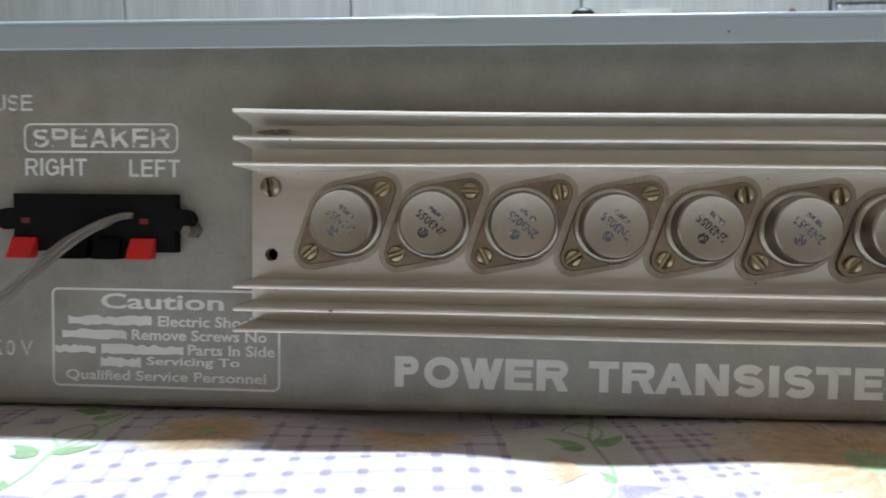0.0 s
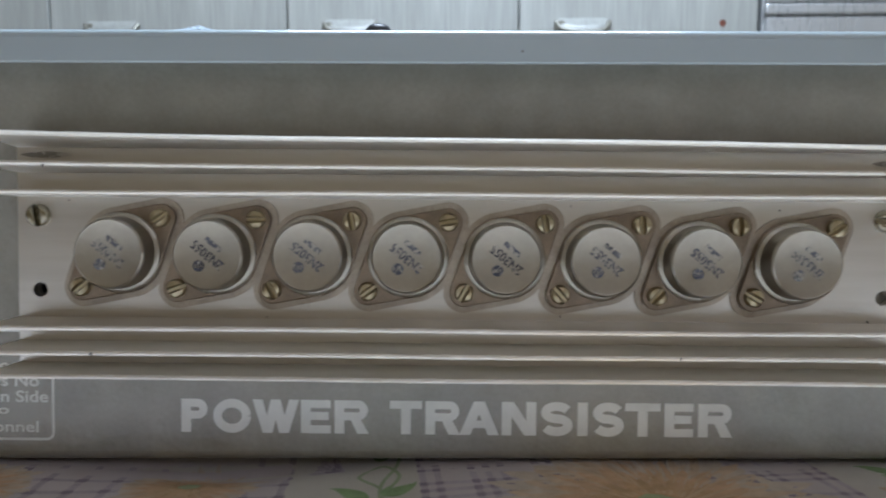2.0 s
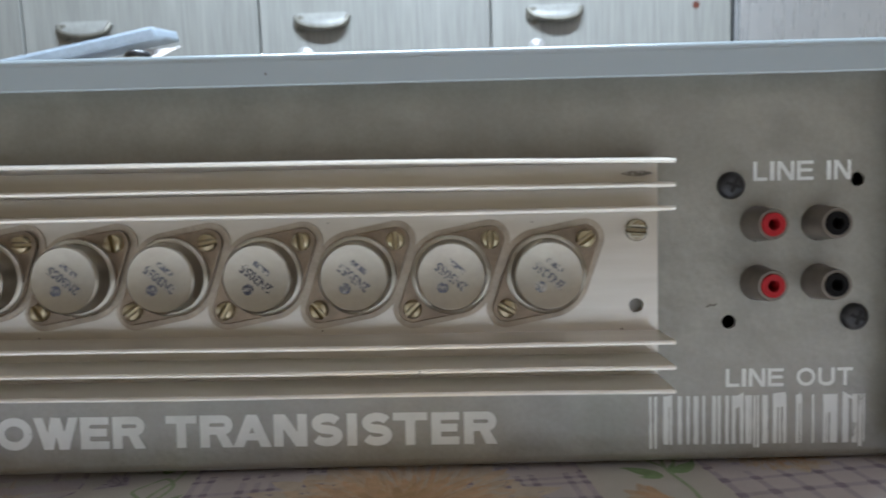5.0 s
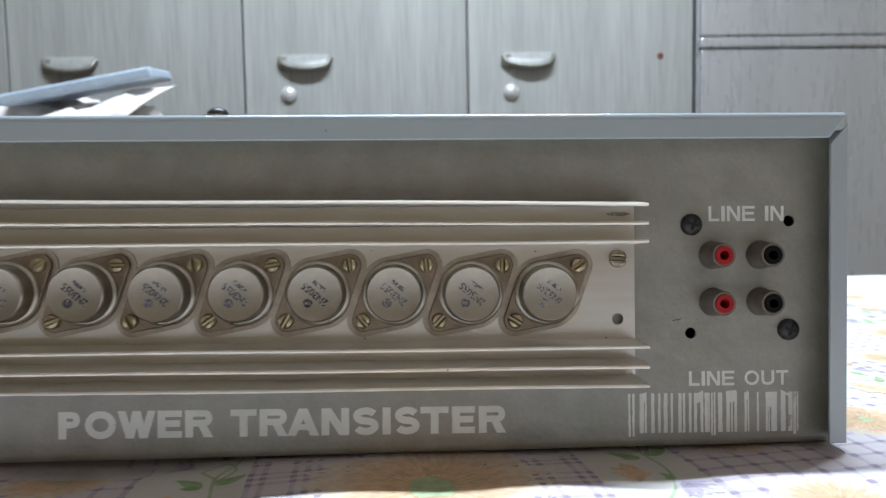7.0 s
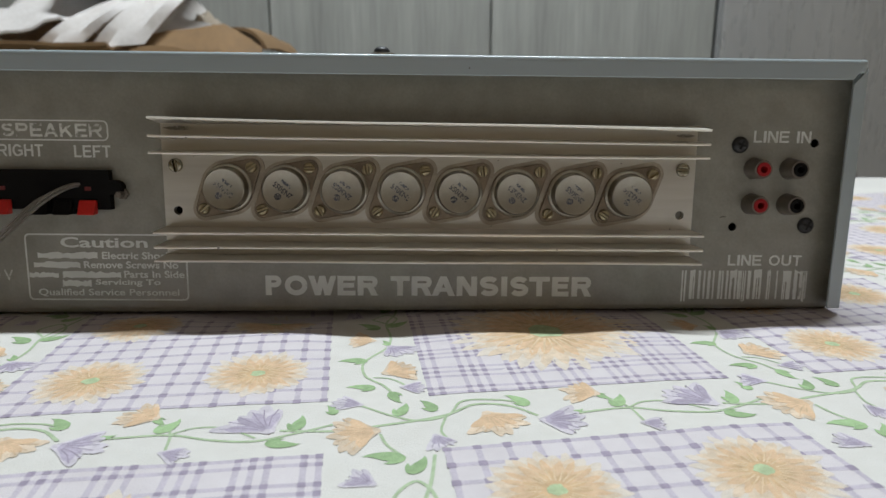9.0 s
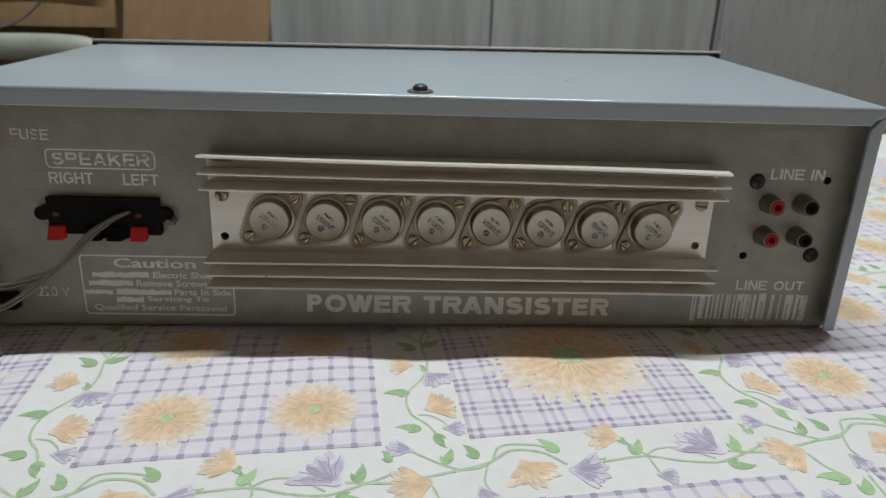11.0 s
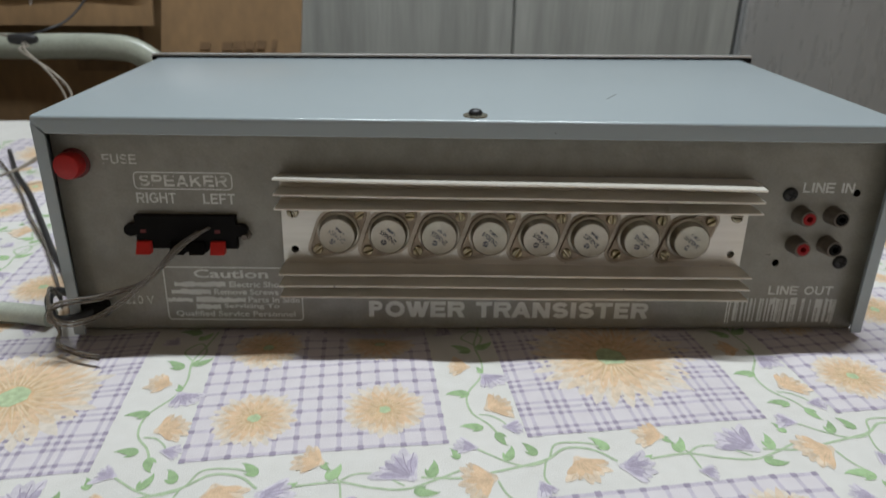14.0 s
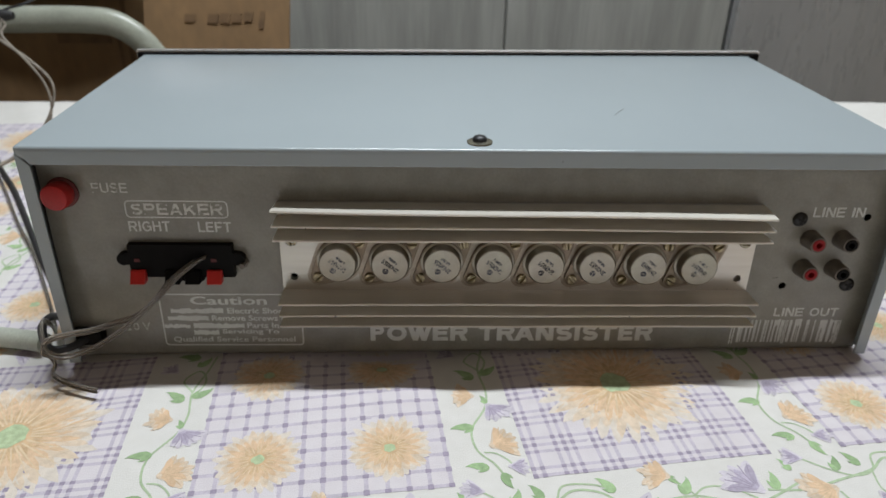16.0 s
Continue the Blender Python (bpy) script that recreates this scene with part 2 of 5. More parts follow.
# ---- builders ----
def part(name, bm, material, parent=None, label="", smooth=False, bevel=0.0, rounds=2):
    """Links a bmesh as one mesh object, under a thing or a part."""
    bmesh.ops.recalc_face_normals(bm, faces=bm.faces)
    bm.normal_update()
    if bevel:
        bmesh.ops.bevel(bm, geom=[e for e in bm.edges if len(e.link_faces) == 2 and e.calc_face_angle(0) > 0.6], offset=bevel, segments=rounds, profile=0.5, affect="EDGES")
    bmesh.ops.recalc_face_normals(bm, faces=bm.faces)
    data = bpy.data.meshes.new(name)
    bm.to_mesh(data)
    bm.free()
    data.materials.append(material)
    if smooth:
        for p in data.polygons:
            p.use_smooth = True
        data.set_sharp_from_angle(angle=radians(38))
    ob = new(name, data)
    if parent:
        ob.parent = parent
    return tagged(ob, label)


def add_box(bm, lo, hi, shift=None):
    vs = [bm.verts.new((x, y, z)) for x in (lo[0], hi[0]) for y in (lo[1], hi[1]) for z in (lo[2], hi[2])]
    if shift:
        for v in vs:
            v.co = Vector(shift(v.co))
    for f in ((0, 1, 3, 2), (4, 6, 7, 5), (0, 4, 5, 1), (2, 3, 7, 6), (0, 2, 6, 4), (1, 5, 7, 3)):
        bm.faces.new([vs[i] for i in f])
    return vs


def box(lo, hi, shift=None):
    bm = bmesh.new()
    add_box(bm, lo, hi, shift)
    return bm


def add_lathe(bm, profile, centre, seg=24, axis="y"):
    """Profile of (radius, reach) turned about an axis through centre; "y" reaches towards -y, "z" upwards."""
    rings = []
    for r, h in profile:
        ring = []
        for i in range(seg if r > 1e-9 else 1):
            a = 2 * math.pi * i / seg
            c, s = r * math.cos(a), r * math.sin(a)
            p = (centre[0] + c, centre[1] - h, centre[2] + s) if axis == "y" else (centre[0] + c, centre[1] + s, centre[2] + h) if axis == "z" else (centre[0] + h, centre[1] + c, centre[2] + s)
            ring.append(bm.verts.new(p))
        rings.append(ring)
    for a, b in zip(rings, rings[1:]):
        for i in range(seg):
            j = (i + 1) % seg
            if len(a) == 1 and len(b) > 1:
                bm.faces.new((a[0], b[i], b[j]))
            elif len(b) == 1 and len(a) > 1:
                bm.faces.new((a[i], b[0], a[j]))
            elif len(a) > 1:
                bm.faces.new((a[i], b[i], b[j], a[j]))


def lathe(profile, centre, seg=24, axis="y"):
    bm = bmesh.new()
    add_lathe(bm, profile, centre, seg, axis)
    return bm


def smooth_line(points, steps=6):
    pts = [Vector(p) for p in points]
    pts = [2 * pts[0] - pts[1]] + pts + [2 * pts[-1] - pts[-2]]
    out = []
    for a, b, c, d in zip(pts, pts[1:], pts[2:], pts[3:]):
        for i in range(steps):
            t = i / steps
            out.append(0.5 * (2 * b + (c - a) * t + (2 * a - 5 * b + 4 * c - d) * t * t + (3 * b - a - 3 * c + d) * t ** 3))
    return out + [pts[-2]]


def add_tube(bm, points, radius, seg=8, steps=6, flat=1.0):
    """A round (or oval) bar along a smooth line."""
    line = smooth_line(points, steps) if steps else [Vector(p) for p in points]
    rings, side = [], None
    for i, p in enumerate(line):
        ahead = (line[min(i + 1, len(line) - 1)] - line[max(i - 1, 0)]).normalized()
        if side is None:
            side = ahead.cross(Vector((0, 0, 1)) if abs(ahead.z) < 0.9 else Vector((1, 0, 0))).normalized()
        side = (side - ahead * side.dot(ahead)).normalized()
        up = side.cross(ahead)
        rings.append([bm.verts.new(p + radius * (math.cos(a) * side * flat + math.sin(a) * up)) for a in (2 * math.pi * k / seg for k in range(seg))])
    for a, b in zip(rings, rings[1:]):
        for i in range(seg):
            bm.faces.new((a[i], a[(i + 1) % seg], b[(i + 1) % seg], b[i]))
    bm.faces.new(rings[0]), bm.faces.new(rings[-1])


def tube(points, radius, seg=8, steps=6, flat=1.0):
    bm = bmesh.new()
    add_tube(bm, points, radius, seg, steps, flat)
    return bm


def circle(cx, cz, r, seg=20):
    return [(cx + r * math.cos(2 * math.pi * i / seg), cz + r * math.sin(2 * math.pi * i / seg)) for i in range(seg)]


def plate(outline, holes, y, thick):
    """An upright sheet in the xz plane with openings through it, its front at y and its back at y + thick."""
    bm = bmesh.new()
    edges = []
    for loop in (outline, *holes):
        vs = [bm.verts.new((x, y, z)) for x, z in loop]
        edges += [bm.edges.new((vs[i], vs[(i + 1) % len(vs)])) for i in range(len(vs))]
    bmesh.ops.triangle_fill(bm, use_beauty=True, edges=edges, normal=(0, -1, 0))
    made = bmesh.ops.extrude_face_region(bm, geom=list(bm.faces))
    for v in (g for g in made["geom"] if isinstance(g, bmesh.types.BMVert)):
        v.co.y += thick
    return bm


def lettering(name, body, lo, hi, y, material, parent, bold=0.0, turn=None, label=""):
    """Flat printed words filling the box from lo to hi (x, z) on the plane y; turn: centre and degrees instead of upright."""
    curve = bpy.data.curves.new(name, "FONT")
    curve.body, curve.size, curve.offset, curve.resolution_u, curve.fill_mode = body, 1.0, bold, 3, "FRONT"
    ob = new(name, curve)
    data = bpy.data.meshes.new_from_object(ob.evaluated_get(bpy.context.evaluated_depsgraph_get()))
    bpy.data.objects.remove(ob)
    n = len(data.vertices)
    co = np.empty(n * 3)
    data.vertices.foreach_get("co", co)
    co = co.reshape(n, 3)
    low, span = co.min(0), np.ptp(co, axis=0)
    u = (co[:, 0] - low[0]) / span[0]
    v = (co[:, 1] - low[1]) / span[1]
    x, z = lo[0] + u * (hi[0] - lo[0]), lo[1] + v * (hi[1] - lo[1])
    if turn is not None:
        a = radians(turn)
        cx, cz = (lo[0] + hi[0]) / 2, (lo[1] + hi[1]) / 2
        dx, dz = x - cx, z - cz
        x, z = cx + dx * math.cos(a) - dz * math.sin(a), cz + dx * math.sin(a) + dz * math.cos(a)
    co[:, 0], co[:, 1], co[:, 2] = x, y, z
    data.vertices.foreach_set("co", co.ravel())
    tidy = bmesh.new()
    tidy.from_mesh(data)
    bmesh.ops.remove_doubles(tidy, verts=tidy.verts, dist=1e-7)
    bmesh.ops.triangulate(tidy, faces=tidy.faces)
    tidy.normal_update()
    for f in list(tidy.faces):
        f.smooth = False
        if f.calc_area() < 1e-12:
            tidy.faces.remove(f)
        elif f.normal.y > 0:
            f.normal_flip()
    tidy.to_mesh(data)
    tidy.free()
    data.materials.clear()
    data.materials.append(material)
    made = new(name, data)
    made.parent = parent
    return tagged(made, label)


# ---- the room ----
FLOOR_Z, ROOM = -0.75, (-2.3, 2.3, -1.8, 1.62)
tagged(part("floor", box((ROOM[0], ROOM[2], FLOOR_Z - 0.1), (ROOM[1], ROOM[3], FLOOR_Z)), FLOOR), "grey terrazzo floor of the room", "floor", kind="structure")
tagged(part("ceiling", box((ROOM[0], ROOM[2], 2.05), (ROOM[1], ROOM[3], 2.15)), CEILING), "plain white plastered ceiling of the room", "ceiling", kind="structure")
tagged(part("wall_north", box((ROOM[0], ROOM[3] + 0.42, FLOOR_Z), (ROOM[1], ROOM[3] + 0.54, 2.05)), WALL), "plain plastered wall behind the steel lockers", "wall", kind="structure")
tagged(part("wall_west", box((ROOM[0] - 0.12, ROOM[2], FLOOR_Z), (ROOM[0], ROOM[3] + 0.42, 2.05)), WALL), "unseen plaster side wall, tinted to give warm bounce", "wall", kind="structure")
tagged(part("wall_east", box((ROOM[1], ROOM[2], FLOOR_Z), (ROOM[1] + 0.12, ROOM[3] + 0.42, 2.05)), WALL), "unseen plaster side wall, tinted to give warm bounce", "wall", kind="structure")
# unseen opening, added to go with the front fill lamp
WIN = (-0.07, 1.77, 1.00, 1.90)
south = plate([(ROOM[0], FLOOR_Z), (ROOM[1], FLOOR_Z), (ROOM[1], 2.05), (ROOM[0], 2.05)], [[(WIN[0], WIN[2]), (WIN[1], WIN[2]), (WIN[1], WIN[3]), (WIN[0], WIN[3])]], ROOM[2] - 0.15, 0.15)
tagged(part("wall_south", south, WALL), "unseen plaster wall with an added opening at the fill lamp", "wall", kind="structure")


# ---- steel lockers along the far wall ----
LY = 1.55


def locker(x0, x1, with_handle):
    root = tagged(new("steel_locker"), "tall grey streak-painted steel locker with a closed door", "locker", "lockers along the wall")
    root.location = ((x0 + x1) / 2, LY, FLOOR_Z)
    half, high = (x1 - x0) / 2, 2.35
    part("carcass", box((-half, 0.025, 0.0), (half, 0.45, high)), LOCKER, root)
    door = part("door", box((-half + 0.0025, 0.0, 0.06), (half - 0.0025, 0.022, high - 0.02)), LOCKER, root, "closed door with streaky grey paint", bevel=0.003)
    part("plinth", box((-half + 0.01, 0.03, -0.001), (half - 0.01, 0.05, 0.06)), SEAM, root)
    if with_handle:
        z, x = 0.465 - FLOOR_Z, -half + 0.16
        plate_bm = bmesh.new()
        add_lathe(plate_bm, [(0.0, 0.0), (0.020, 0.0), (0.020, 0.006), (0.014, 0.012), (0.0, 0.012)], (x - 0.052, 0.0, z), 16)
        part("handle_boss", plate_bm, CHROME, door, "round worn chrome boss", smooth=True)
        rim = [(x - 0.066, -0.004, z + 0.016), (x - 0.055, -0.014, z - 0.002), (x - 0.020, -0.021, z - 0.013), (x + 0.020, -0.022, z - 0.015), (x + 0.055, -0.017, z - 0.006), (x + 0.068, -0.004, z + 0.016)]
        line = smooth_line(rim, 4)
        cup = bmesh.new()
        rows = [[cup.verts.new((p.x + (x - p.x) * 0.10 * k / 4, p.y * (1 - (k / 4) ** 2), p.z + (z + 0.026 - p.z) * k / 4)) for p in line] for k in range(5)]
        for r0, r1 in zip(rows, rows[1:]):
            for i in range(len(line) - 1):
                cup.faces.new((r0[i], r0[i + 1], r1[i + 1], r1[i]))
        part("cup_pull", cup, LOCKER, door, "pressed grey cup pull", smooth=True)
        part("pull_rim", tube(rim, 0.0065, 10, 5, 1.0), CHROME, door, "worn dark rim of the pull", smooth=True)
        part("lock", lathe([(0.0, 0.0), (0.021, 0.0), (0.021, 0.006), (0.012, 0.014), (0.0, 0.016)], (x - 0.045, 0.0, z - 0.078), 16), KNOB, door, "round key lock", smooth=True)
    return root, door


locker(-1.60, -1.02, True)
locker(-1.02, -0.412, True)
locker(-0.412, 0.176, True)
third, third_door = locker(0.176, 0.782, True)
part("rust_mark", lathe([(0.0, 0.0), (0.007, 0.0), (0.009, 0.0012), (0.0, 0.0016)], (0.212, 0.0, 1.226), 9), RUST, third_door, "small reddish rust mark")

cabinet = tagged(new("steel_cabinet"), "wide smooth grey steel cabinet with a projecting ledge", "cabinet")
cabinet.location = (0, 0, FLOOR_Z)
part("carcass", box((0.794, LY + 0.012, 0.0), (1.75, LY + 0.46, 2.35)), CABINET, cabinet)
part("lower_door", box((0.80, LY - 0.004, 0.05), (1.735, LY + 0.010, 1.240)), CABINET, cabinet, "plain lower door", bevel=0.004)
part("ledge", box((0.796, LY - 0.009, 1.244), (1.745, LY + 0.011, 1.273)), CABINET, cabinet, "projecting rounded ledge", bevel=0.006)
part("upper_door", box((0.80, LY - 0.004, 1.277), (1.735, LY + 0.010, 2.33)), CABINET, cabinet, "plain upper door", bevel=0.004)


# ---- chair and carton behind the table ----
def tube_chair():
    root = tagged(new("tubular_chair"), "pale enamelled tube chair with its back against the table", "chair")
    root.location = (-0.624, 0.68, FLOOR_Z)
    top = 0.826
    part("back_frame", tube([(-0.205, 0.0, 0.0), (-0.205, 0.0, 0.40), (-0.205, 0, top - 0.11), (-0.188, 0, top - 0.050), (-0.150, 0, top - 0.0125), (-0.10, 0, top - 0.0035), (0.0, 0, top - 0.0035), (0.10, 0, top - 0.0035), (0.150, 0, top - 0.0125), (0.188, 0, top - 0.050), (0.203, 0, top - 0.11), (0.203, 0, 0.40), (0.203, 0, 0.0)], 0.0182, 18, 7, 0.70), CREAM, root, "broad flattened back band with rounded corners", smooth=True)
    for x in (-0.2, 0.2):
        part("leg", tube([(x, 0.42, 0.0), (x, 0.42, 0.42)], 0.012, 10, 1), CREAM, root, smooth=True)
    part("seat_frame", tube([(-0.2, 0.01, 0.42), (0.2, 0.01, 0.42), (0.2, 0.43, 0.42), (-0.2, 0.43, 0.42), (-0.2, 0.01, 0.42)], 0.011, 10, 1), CREAM, root, smooth=True)
    part("seat", box((-0.22, 0.0, 0.43), (0.22, 0.44, 0.46)), SEAT, root, "dark padded vinyl seat", bevel=0.008)
    return root


tube_chair()

carton = tagged(new("cardboard_carton"), "big open brown cardboard carton standing on a chair seat", "carton")
CX0, CX1, CY0, CY1, CZ0, CZ1 = -0.93, -0.335, 0.745, 1.12, -0.289, 0.158
for lo, hi in (((CX0, CY0, CZ0), (CX1, CY0 + 0.006, CZ1)), ((CX0, CY1 - 0.006, CZ0), (CX1, CY1, CZ1)), ((CX0, CY0 + 0.006, CZ0), (CX0 + 0.006, CY1 - 0.006, CZ1)), ((CX1 - 0.006, CY0 + 0.006, CZ0), (CX1, CY1 - 0.006, CZ1))):
    part("side", box(lo, hi), CARTON, carton)
part("bottom", box((CX0 + 0.006, CY0 + 0.006, CZ0), (CX1 - 0.006, CY1 - 0.006, CZ0 + 0.006)), CARTON, carton)


def flap(x0, x1, tilt, reach, sag, lean_back=-0.6, rise=0.0, fold=0.0):
    bm = bmesh.new()
    rows = []
    for k in range(7):
        s = k / 6
        row = []
        for i in range(13):
            x = x0 + (x1 - x0) * i / 12
            y = CY0 + s * reach * math.cos(tilt) * lean_back + 0.002
            z = CZ1 + s * reach * math.sin(tilt) + sag * math.sin(3.1 * i / 12) * s + 0.0012 * math.sin(i * 1.7) * s
            z += s * rise * (min(i, 9) / 4.5 - 1) - fold * max(0.0, (i - 9) / 3) ** 1.4
            row.append(bm.verts.new((x, y, z)))
        rows.append(row)
    for a, b in zip(rows, rows[1:]):
        for i in range(12):
            bm.faces.new((a[i], a[i + 1], b[i + 1], b[i]))
    made = bmesh.ops.extrude_face_region(bm, geom=list(bm.faces))
    for v in (g for g in made["geom"] if isinstance(g, bmesh.types.BMVert)):
        v.co.z += 0.005
    return bm


part("top_flap", flap(-0.485, -0.256, 0.80, 0.044, 0.003, 1.0, 0.011, 0.034), CARTON, carton, "bent open top flap with a folded corner", smooth=True)
part("top_flap", flap(-0.92, -0.47, 0.25, 0.05, 0.003), CARTON, carton, "bent open top flap", smooth=True)
side_flap = bmesh.new()
arch = []
for k in range(9):
    a = math.pi * (0.93 - 0.80 * k / 8)
    x, z = -0.297 + 0.043 * math.cos(a), 0.152 + 0.050 * math.sin(a)
    arch.append([side_flap.verts.new((x + 0.004 * math.sin(9 * y) + e * math.cos(a), y, z + 0.003 * math.sin(23 * y) + e * math.sin(a))) for e in (0.0, 0.005) for y in (0.785, 0.86, 0.94, 1.02, 1.09)])
for a, b in zip(arch, arch[1:]):
    for i in range(4):
        side_flap.faces.new((a[i], b[i], b[i + 1], a[i + 1]))
        side_flap.faces.new((a[i + 5], a[i + 6], b[i + 6], b[i + 5]))
    side_flap.faces.new((a[0], a[5], b[5], b[0]))
    side_flap.faces.new((a[4], b[4], b[9], a[9]))
for a in (arch[0], arch[-1]):
    side_flap.faces.new((a[0], a[1], a[2], a[3], a[4], a[9], a[8], a[7], a[6], a[5]))
bmesh.ops.recalc_face_normals(side_flap, faces=side_flap.faces)
part("side_flap", side_flap, CARTON, carton, "side flap bent outwards over the edge", smooth=True)
# a front flap folded out of the carton, leaning back so that it catches the light
leaf_m = Matrix.Translation((-0.353, CY0 - 0.052, 0.0)) @ Matrix.Rotation(radians(-16), 4, "X") @ Matrix.Rotation(radians(3), 4, "Y")
front_flap = bmesh.new()
cols = []
for i in range(15):
    x = -0.104 + 0.208 * i / 14
    bow = 0.010 * max(0.0, (x - 0.075) / 0.03) ** 2 + 0.0003 * math.sin(i * 0.9)
    cols.append([front_flap.verts.new((x, bow + e, z + (0.006 * math.sin(i * 0.5) if z > 0 else 0.0))) for e in (0.0, 0.005) for z in (-0.10, 0.172)])
for a, b in zip(cols, cols[1:]):
    front_flap.faces.new((a[0], b[0], b[1], a[1]))
    front_flap.faces.new((a[2], a[3], b[3], b[2]))
    front_flap.faces.new((a[1], b[1], b[3], a[3]))
    front_flap.faces.new((a[0], a[2], b[2], b[0]))
front_flap.faces.new((cols[0][0], cols[0][1], cols[0][3], cols[0][2]))
front_flap.faces.new((cols[-1][0], cols[-1][2], cols[-1][3], cols[-1][1]))
front_flap.transform(leaf_m)
hang = bmesh.new()
lines = []
for i in range(19):
    x = -0.925 + 0.462 * i / 18
    wob = 0.0025 * math.sin(i * 0.8)
    lines.append([hang.verts.new((x, CY0 - 0.001 - 0.020 * s + e + wob * s, CZ1 + 0.002 - 0.062 * s + 0.006 * math.sin(math.pi * s))) for e in (0.0, -0.005) for s in (0.0, 0.33, 0.66, 1.0)])
for a, b in zip(lines, lines[1:]):
    for k in range(3):
        hang.faces.new((a[k], b[k], b[k + 1], a[k + 1]))
        hang.faces.new((a[k + 4], a[k + 5], b[k + 5], b[k + 4]))
    hang.faces.new((a[0], a[4], b[4], b[0]))
    hang.faces.new((a[3], b[3], b[7], a[7]))
for a in (lines[0], lines[-1]):
    hang.faces.new((a[0], a[1], a[2], a[3], a[7], a[6], a[5], a[4]))
part("hanging_flap", hang, CARTON, carton, "front flap folded out and hanging down", smooth=True)
leaf_part = part("front_flap", front_flap, CARTON, carton, "loose front flap with worn dark print", smooth=True)
for x0, x1, z0, z1 in ((-0.012, 0.003, 0.066, 0.078), (0.006, 0.020, 0.067, 0.080), (0.023, 0.036, 0.069, 0.081), (0.040, 0.052, 0.071, 0.083), (0.062, 0.069, 0.062, 0.086), (-0.045, -0.030, 0.066, 0.076)):
    bar = box((x0, -0.0022, z0), (x1, -0.0006, z1), lambda p: (p[0] + 0.1 * (p[2] - 0.07), p[1], p[2]))
    bar.transform(leaf_m)
    part("printed_bar", bar, CARTON_PRINT, leaf_part)
for x0, x1, z0, z1 in ((-0.56, -0.53, 0.120, 0.128), (-0.66, -0.62, 0.118, 0.126), (-0.60, -0.52, 0.028, 0.052), (-0.512, -0.506, -0.02, 0.060)):
    part("printed_bar", box((x0, CY0 - 0.0012, z0), (x1, CY0 - 0.0002, z1)), CARTON_PRINT, carton)
part("fold_crease", box((-0.497, CY0 - 0.0012, -0.05), (-0.490, CY0 - 0.0002, 0.150)), CARTON_PRINT, carton)


def crumple(centre, size, seed, amount=0.35, cuts=20):
    """A crumpled heap of fabric: a domed sheet with sharp folds."""
    bm = bmesh.new()
    grid = []
    for j in range(cuts + 1):
        row = []
        for i in range(cuts + 1):
            u, v = 2 * i / cuts - 1, 2 * j / cuts - 1
            fall = max(0.0, 1 - (u * u + v * v) * 0.55)
            p = Vector((u * 1.7, v * 1.7, seed))
            fold = noise.noise(p * 1.3) + 0.6 * abs(noise.noise(p * 2.6)) + 0.25 * noise.noise(p * 6.0)
            row.append(bm.verts.new((centre[0] + size[0] * u * (1 + 0.12 * noise.noise(p * 2)), centre[1] + size[1] * v, centre[2] + size[2] * (fall ** 0.7 * (0.72 + amount * fold)))))
        grid.append(row)
    for a, b in zip(grid, grid[1:]):
        for i in range(cuts):
            bm.faces.new((a[i], a[i + 1], b[i + 1], b[i]))
    made = bmesh.ops.extrude_face_region(bm, geom=list(bm.faces))
    for v in (g for g in made["geom"] if isinstance(g, bmesh.types.BMVert)):
        v.co.z -= 0.004
    return bm


tagged(part("crumpled_linen", crumple((-0.56, 0.90, 0.14), (0.21, 0.13, 0.16), 3.0), LINEN, smooth=True), "crumpled white linen heaped in the open carton", "linen")
tagged(part("linen_cloth", crumple((-0.400, 0.89, 0.13), (0.066, 0.09, 0.135), 8.0), BEIGE, smooth=True), "crumpled beige cloth stuffed into the carton", "cloth")


def strip(p0, p1, wide, thick, bend):
    """A limp strip of fabric or paper hanging from p0 to p1."""
    bm = bmesh.new()
    a, b = Vector(p0), Vector(p1)
    across = Vector((1, 0.15, 0.1)).normalized() * wide / 2
    rows = []
    for k in range(13):
        s = k / 12
        p = a.lerp(b, s) + Vector((0, -bend * math.sin(math.pi * s), 0.25 * bend * math.sin(math.pi * s)))
        rows.append([bm.verts.new(p + across * q + Vector((0, 0.006 * math.sin(5 * q + 4 * s), 0))) for q in (-1, -0.5, 0, 0.5, 1)])
    for r, q in zip(rows, rows[1:]):
        for i in range(4):
            bm.faces.new((r[i], r[i + 1], q[i + 1], q[i]))
    made = bmesh.ops.extrude_face_region(bm, geom=list(bm.faces))
    for v in (g for g in made["geom"] if isinstance(g, bmesh.types.BMVert)):
        v.co.y += thick
    return bm


tagged(part("linen_strip", strip((-0.372, 0.84, 0.283), (-0.462, 0.735, 0.172), 0.075, 0.003, 0.02), LINEN, smooth=True), "white linen strip hanging over the carton edge", "linen")
tagged(part("linen_strip", strip((-0.455, 0.84, 0.262), (-0.555, 0.735, 0.168), 0.065, 0.003, 0.02), LINEN, smooth=True), "white linen strip hanging over the carton edge", "linen")
tagged(part("paper_tag", strip((-0.618, 0.742, 0.165), (-0.620, 0.736, 0.124), 0.046, 0.001, 0.003), LINEN), "white paper tag hanging on the carton", "paper")
packet = bmesh.new()
add_box(packet, (-0.125, -0.06, -0.007), (0.105, 0.06, 0.010))
packet.transform(pose(-0.470, 0.86, 0.288, 8, -11, 4))
tagged(part("blue_packet", packet, BLUE, bevel=0.004), "flat pale blue paper packet lying on linen", "packet")

